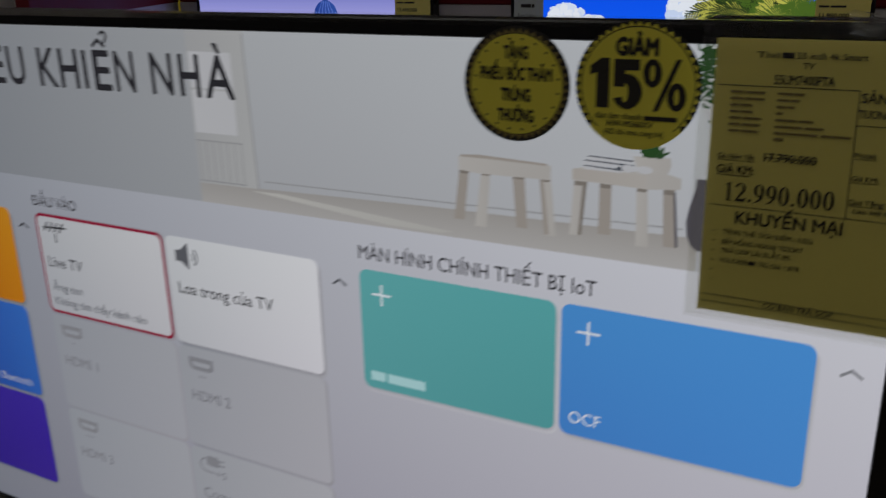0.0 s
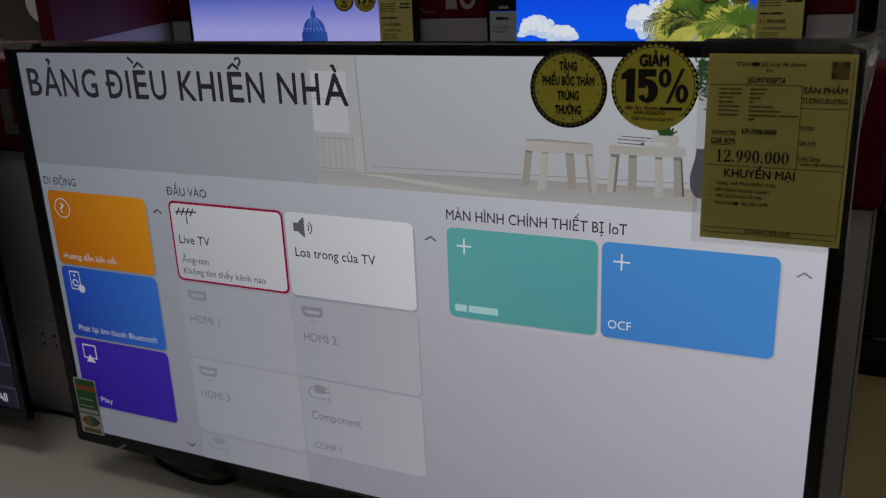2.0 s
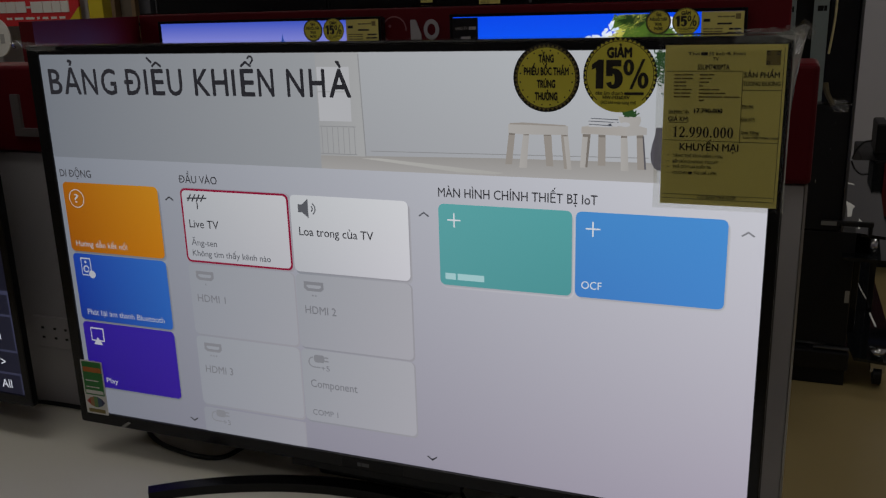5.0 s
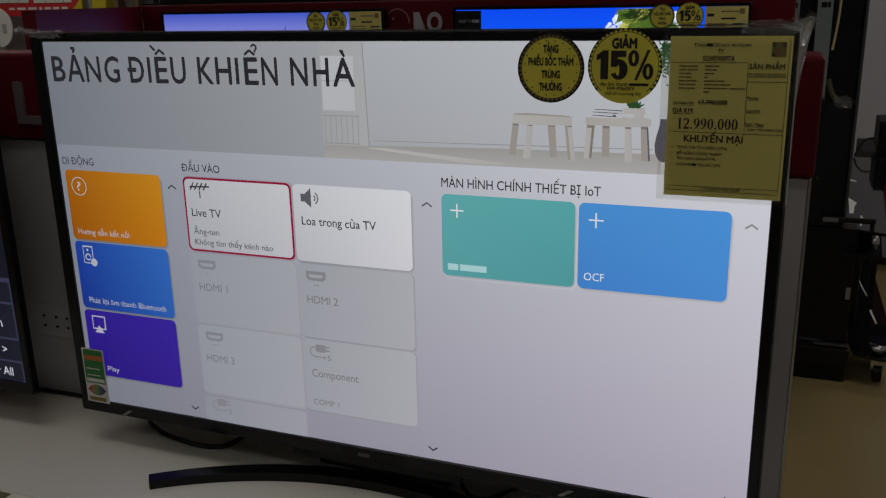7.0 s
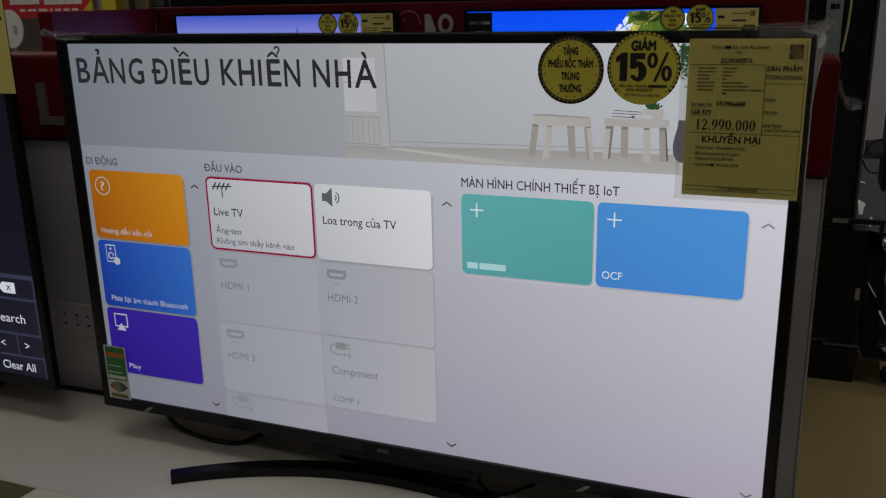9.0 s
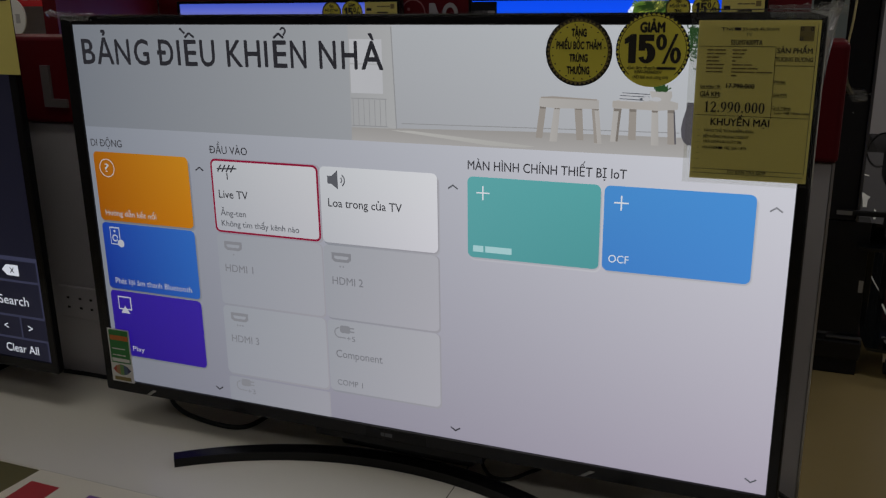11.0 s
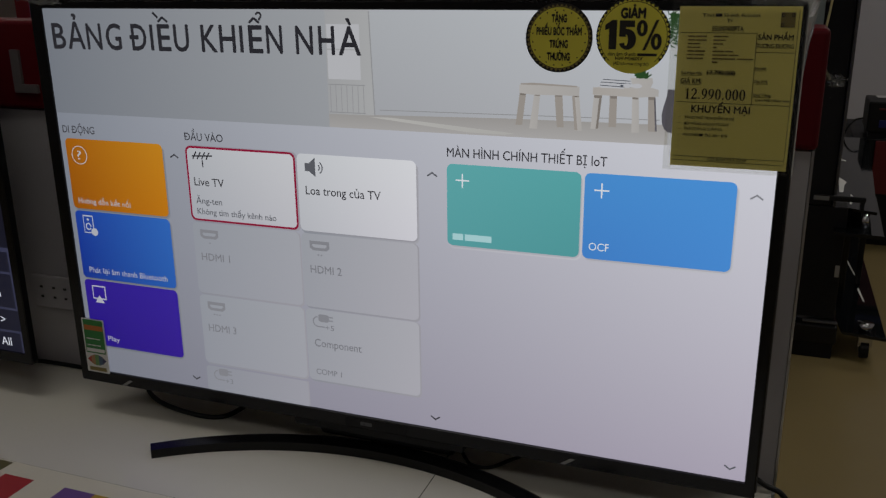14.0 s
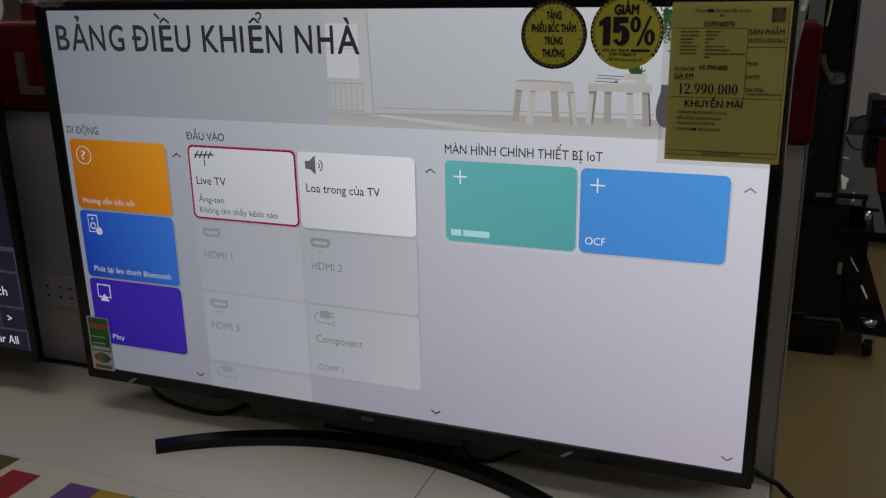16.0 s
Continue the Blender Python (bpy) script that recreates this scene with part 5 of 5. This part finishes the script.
def shop_sign():
    y = 5.0
    t = thing("shop_sign", (-6.0, y, 1.390), "red shop sign board with pale block shapes, yellow corner", "sign")
    part("board", sheet([(-7.1, 1.390), (-5.30, 1.390), (-5.13, 1.545), (-5.13, 2.3), (-7.1, 2.3)], y, 0.02), SIGN_RED, t)
    part("yellow_corner", sheet([(-5.295, 1.390), (-5.13, 1.390), (-5.13, 1.541)], y, 0.02), SIGN_YELLOW, t)
    x = -6.06
    for wd, z0, z1 in ((0.11, 1.505, 1.600), (0.105, 1.505, 1.600), (0.11, 1.505, 1.600), (0.045, 1.540, 1.558), (0.13, 1.500, 1.595), (0.095, 1.500, 1.595), (0.09, 1.500, 1.595), (0.085, 1.500, 1.595)):
        part("block_shape", box(x, x + wd, y - 0.008, y - 0.001, z0, z1), PAPER_W, t, "white block shape")
        x += wd + 0.008
    bars(-5.96, 1.445, 0.02, 0.67, y - 0.003, PAPER_W, t, (2, 3, 3, 1, 2, 2, 2))
    for px in (-7.0, -5.3):
        part("post", box(px, px + 0.04, y + 0.021, y + 0.06, 0, 2.25), ALU, t)
    p = thing("yellow_column", (-5.0, 5.1, 0), "yellow painted square shop column", "column")
    part("shaft", box(-5.09, -4.90, 5.03, 5.2, 0, 3.4, 0.006), SIGN_YELLOW, p)
    part("metal_strip", box(-5.085, -5.05, 5.024, 5.0295, 0, 3.4), ALU, p, "grey metal strip")
    o = thing("oval_sign", (-5.97, 4.8, 0), "white oval sign board on a thin pole", "sign")
    part("plate", sheet(disc(-5.90, 1.30, 0.15, 0.165, 40), 4.8, 0.012), PAPER_W, o)
    part("print", sheet(rect(-5.86, -5.81, 1.25, 1.33), 4.797), surface("grey_print", (0.4, 0.4, 0.4), 0.6), o)
    part("pole", box(-5.91, -5.89, 4.813, 4.83, 0.03, 1.45), ALU, o)
    part("foot", box(-6.05, -5.75, 4.70, 4.95, 0, 0.029, 0.008), BLACK_MATT, o)


shop_sign()


def shelf_unit():
    t = thing("shelf_unit", (-3.6, 4.3, 0), "brown wooden shelf unit with dark goods", "shelf")
    for x in (-4.0, -3.82, -3.5, -3.2):
        part("upright", box(x, x + 0.035, 4.1, 4.45, 0, 2.3, 0.003), BROWN, t)
    for z in (0.3, 0.8, 1.3, 1.85, 2.26):
        part("board", box(-4.0, -3.16, 4.11, 4.44, z, z + 0.03, 0.003), BROWN, t)
    rnd = random.Random(6)
    for z in (0.3305, 0.8305, 1.3305, 1.8805):
        for k in range(5):
            x = -3.95 + k * 0.155
            g = thing("boxed_goods", (x, 4.2, z), "small dull carton on the wooden shelf", "box", "shelf goods")
            c = rnd.choice(((0.10, 0.08, 0.06), (0.3, 0.28, 0.24), (0.05, 0.05, 0.06), (0.18, 0.12, 0.05)))
            part("carton", box(x, x + 0.11, 4.14, 4.34, z, z + rnd.uniform(0.12, 0.3), 0.004), surface("carton", c, 0.6), g)


shelf_unit()


# ---- the dark stand and glass trolley past the bench's end ----
def tall_television():
    t = thing("standing_television", (0.70, 2.4, 0), "tall black television on a floor stand wrapped in clear film", "television")
    part("panel", box(0.735, 0.838, 2.30, 2.34, 1.092, 1.9, 0.006), DARK_SCREEN, t)
    part("edge_trim", box(0.8385, 0.849, 2.292, 2.34, 0.62, 1.92, 0.002), GUNMETAL, t, "bright metal edge trim")
    part("lower_body", box(0.46, 0.838, 2.30, 2.42, 0.62, 1.09, 0.006), BLACK_MATT, t)
    part("apron", box(0.50, 0.896, 2.31, 2.40, 0.165, 0.615, 0.004), BLACK_MATT, t)
    part("base_rail", box(0.78, 0.908, 2.285, 2.305, 0.150, 0.158, 0.002), GUNMETAL, t, "thin bright base rail")
    part("base", box(0.46, 0.91, 2.28, 2.56, 0.065, 0.145, 0.01), BLACK_GLOSS, t)
    part("plinth", box(0.48, 0.90, 2.30, 2.54, 0.0, 0.0645), BLACK_MATT, t)
    part("paper_tag", sheet(rect(0.876, 0.892, 0.338, 0.386), 2.307), surface("dull_paper", (0.3, 0.29, 0.26), 0.6), t, "small pale paper tag")
    part("foam_strip", tube([(0.756, 2.29, 1.56), (0.757, 2.29, 1.45), (0.753, 2.29, 1.36), (0.744, 2.29, 1.272)], 0.0045, 6), FOAM, t, "strip of pale yellow packing foam")
    part("packing_tape", tube([(0.742, 2.292, 1.17), (0.752, 2.29, 1.13), (0.775, 2.29, 1.09)], 0.010, 6), surface("brown_tape", (0.07, 0.055, 0.025), 0.5), t, "brown packing tape")
    rnd = random.Random(5)
    bm = bmesh.new()
    grid = [[bm.verts.new((0.770 + 0.0075 * i + rnd.gauss(0, 0.003), 2.29 - rnd.random() * 0.03, 1.066 + 0.0065 * j + rnd.gauss(0, 0.003))) for j in range(8)] for i in range(8)]
    for i in range(7):
        for j in range(7):
            bm.faces.new((grid[i][j], grid[i + 1][j], grid[i + 1][j + 1], grid[i][j + 1]))
    part("crumpled_film", bm, FILM, t, "crumpled clear film").visible_shadow = False
    # small pale slivers modelled in place of glints on the dark body
    bm = bmesh.new()
    for x, z, w, h in ((0.785, 1.02, 0.0015, 0.012), (0.778, 0.93, 0.004, 0.003), (0.79, 0.88, 0.0012, 0.01), (0.735, 0.80, 0.003, 0.016), (0.846, 0.80, 0.002, 0.02)):
        sheet([(x, z), (x + w, z + 0.002), (x + w * 1.4, z + h), (x + w * 0.3, z + h * 0.9)], 2.288, 0.0006, bm)
    part("film_glint", bm, FILM, t, "glints built as small flecks of clear film").visible_shadow = False


tall_television()


def banner(x0, x1, y, label):
    t = thing("pull_up_banner", ((x0 + x1) / 2, y, 0), label, "banner", "pull-up banners")
    part("sheet", sheet(rect(x0, x1, 0.06, 2.1), y, 0.002), TEAL_GREY, t)
    part("base", box(x0 - 0.02, x1 + 0.02, y - 0.1, y + 0.1, 0, 0.059, 0.01), ALU, t)
    for z in (1.47, 1.38):
        bars(x0 + 0.02, z, 0.03, (x1 - x0) * 0.5, y - 0.001, BLACK_MATT, t, (2, 1))


banner(0.565, 0.628, 4.3, "grey-green pull-up banner with dark print")
banner(0.722, 0.82, 4.4, "grey-green pull-up banner with dark print")
col = thing("black_column", (0.675, 4.5, 0), "black painted shop column between two banners", "column")
part("shaft", box(0.629, 0.730, 4.46, 4.6, 0, 3.4, 0.004), BLACK_MATT, col)


def caster(x, y, parent, r=0.035):
    bm = bmesh.new()
    bmesh.ops.create_cone(bm, cap_ends=True, segments=18, radius1=r, radius2=r, depth=0.03, matrix=Matrix.Translation((x, y, r)) @ Matrix.Rotation(radians(90), 4, "Y"))
    w = part("caster_wheel", bm, RUBBER, parent)
    part("caster_fork", box(x - 0.026, x + 0.026, y - 0.02, y + 0.02, r + 0.012, 2 * r + 0.022, 0.004), CHROME, w)


def glass_table():
    t = thing("glass_table", (0.95, 3.0, 0), "long black glass display table with chrome posts", "table")
    part("top_shelf", flat([(0.845, 2.36), (0.994, 2.30), (1.09, 3.96), (0.86, 3.96)], 0.608, 0.012), TINT_GLASS, t, "black glass top shelf")
    part("middle_shelf", flat([(0.852, 2.25), (1.020, 2.23), (1.05, 2.95), (0.852, 2.95)], 0.536, 0.014), TINT_GLASS, t, "black glass lower shelf")
    part("bottom_shelf", flat([(0.915, 2.44), (0.93, 2.30), (1.083, 2.27), (1.075, 3.76), (0.915, 3.76)], 0.122, 0.012), TINT_GLASS, t, "black glass bottom shelf")
    part("bracket_arm", box(0.768, 0.948, 2.262, 2.28, 0.648, 0.668, 0.004), BLACK_MATT, t, "dark bracket arm")
    part("bracket_end", box(0.768, 0.822, 2.2605, 2.2615, 0.650, 0.666), surface("grey_bracket_end", (0.16, 0.16, 0.15), 0.5), t, "dull grey bracket end")
    part("bracket_stem", box(0.934, 0.946, 2.282, 2.32, 0.609, 0.65), BLACK_MATT, t)
    for x, y in ((0.958, 2.32), (0.985, 2.85)):
        bm = bmesh.new()
        bmesh.ops.create_cone(bm, cap_ends=True, segments=16, radius1=0.014, radius2=0.014, depth=0.059, matrix=Matrix.Translation((x, y, 0.566)))
        part("post", bm, CHROME, t, "short chrome post", True)
    for x, y in ((0.93, 2.6), (1.05, 3.7), (0.93, 3.7), (1.02, 2.9)):
        part("leg", box(x - 0.012, x + 0.012, y - 0.012, y + 0.012, 0.1225, 0.521 if y < 3.0 else 0.595, 0.003), BLACK_GLOSS, t)
    bm = bmesh.new()
    bmesh.ops.create_cone(bm, cap_ends=True, segments=20, radius1=0.02, radius2=0.032, depth=0.035, matrix=Matrix.Translation((1.012, 2.33, 0.14)))
    part("chrome_cup", bm, CHROME, t, "small chrome cup fitting", True)
    for x, y in ((1.02, 2.36), (0.95, 2.75), (1.05, 3.65), (0.95, 3.65)):
        caster(x, y, t, 0.038)
    # scraps on the top shelf; the bottom shelf's two pale sheets imitate reflections
    for name, pts, z in (("torn_paper", ((0.878, 2.60), (0.893, 2.60), (0.905, 2.74), (0.918, 2.80), (0.888, 2.90), (0.884, 2.72)), 0.6095), ("scrap_and_reflection", ((0.905, 2.40), (0.912, 2.40), (0.928, 2.52), (0.920, 2.58)), 0.6095),
                         ("scrap_and_reflection", ((0.876, 2.88), (0.882, 2.88), (0.89, 3.02), (0.884, 3.05)), 0.6095), ("scrap_and_reflection", ((0.90, 3.30), (0.94, 3.26), (0.94, 3.29), (0.90, 3.34)), 0.6095),
                         ("scrap_and_reflection", ((0.998, 3.36), (1.006, 3.22), (1.024, 3.03), (1.018, 3.06), (1.004, 3.20)), 0.1235), ("scrap_and_reflection", ((1.018, 2.84), (1.030, 2.68), (1.036, 2.68), (1.025, 2.86)), 0.1235)):
        q = thing(name, (*pts[0], z - 0.001), "small pale shape on black glass, scrap above and reflection below", "scrap", "pale scraps")
        part("sheet", flat(pts, z, 0.001), PAPER_W, q)
    k = thing("dark_cabinet", (1.5, 4.4, 0), "low dark cabinet behind the glass table", "cabinet")
    part("body", box(1.02, 2.0, 4.0, 4.7, 0.04, 0.60, 0.006), BLACK_MATT, k)
    part("plinth", box(1.05, 1.98, 4.03, 4.68, 0.0, 0.0395), BLACK_MATT, k)
    part("red_edge", box(1.13, 1.98, 3.985, 3.9995, 0.30, 0.59, 0.003), surface("dark_red_trim", (0.12, 0.008, 0.012), 0.4), k, "dark red front panel")
    b = thing("sound_box", (1.3, 4.15, 0.60), "black equipment box with small coloured panels", "box")
    part("body", box(1.078, 1.52, 4.01, 4.30, 0.635, 0.797, 0.008), BLACK_MATT, b)
    part("foot", box(1.09, 1.49, 4.03, 4.28, 0.6005, 0.6345), BLACK_MATT, b)
    part("pale_top_label", box(1.13, 1.25, 4.18, 4.28, 0.7975, 0.799), LOGO_W, b)
    part("blue_panel", box(1.135, 1.48, 4.004, 4.0095, 0.66, 0.70, 0.002), surface("dark_blue_panel", (0.01, 0.015, 0.12), 0.3), b, "dark blue panel")
    part("red_strip", box(1.13, 1.27, 4.003, 4.0085, 0.755, 0.763), surface("dim_red_strip", (0.12, 0.01, 0.012), 0.4), b)
    c = thing("power_cable", (0.98, 3.98, 0.608), "thin black cable behind the box", "cable", "cables")
    part("sheath", tube([(1.06, 4.06, 0.70), (1.02, 4.02, 0.695), (0.985, 3.98, 0.66), (0.965, 3.95, 0.6145)], 0.005, 6), RUBBER, c)


glass_table()
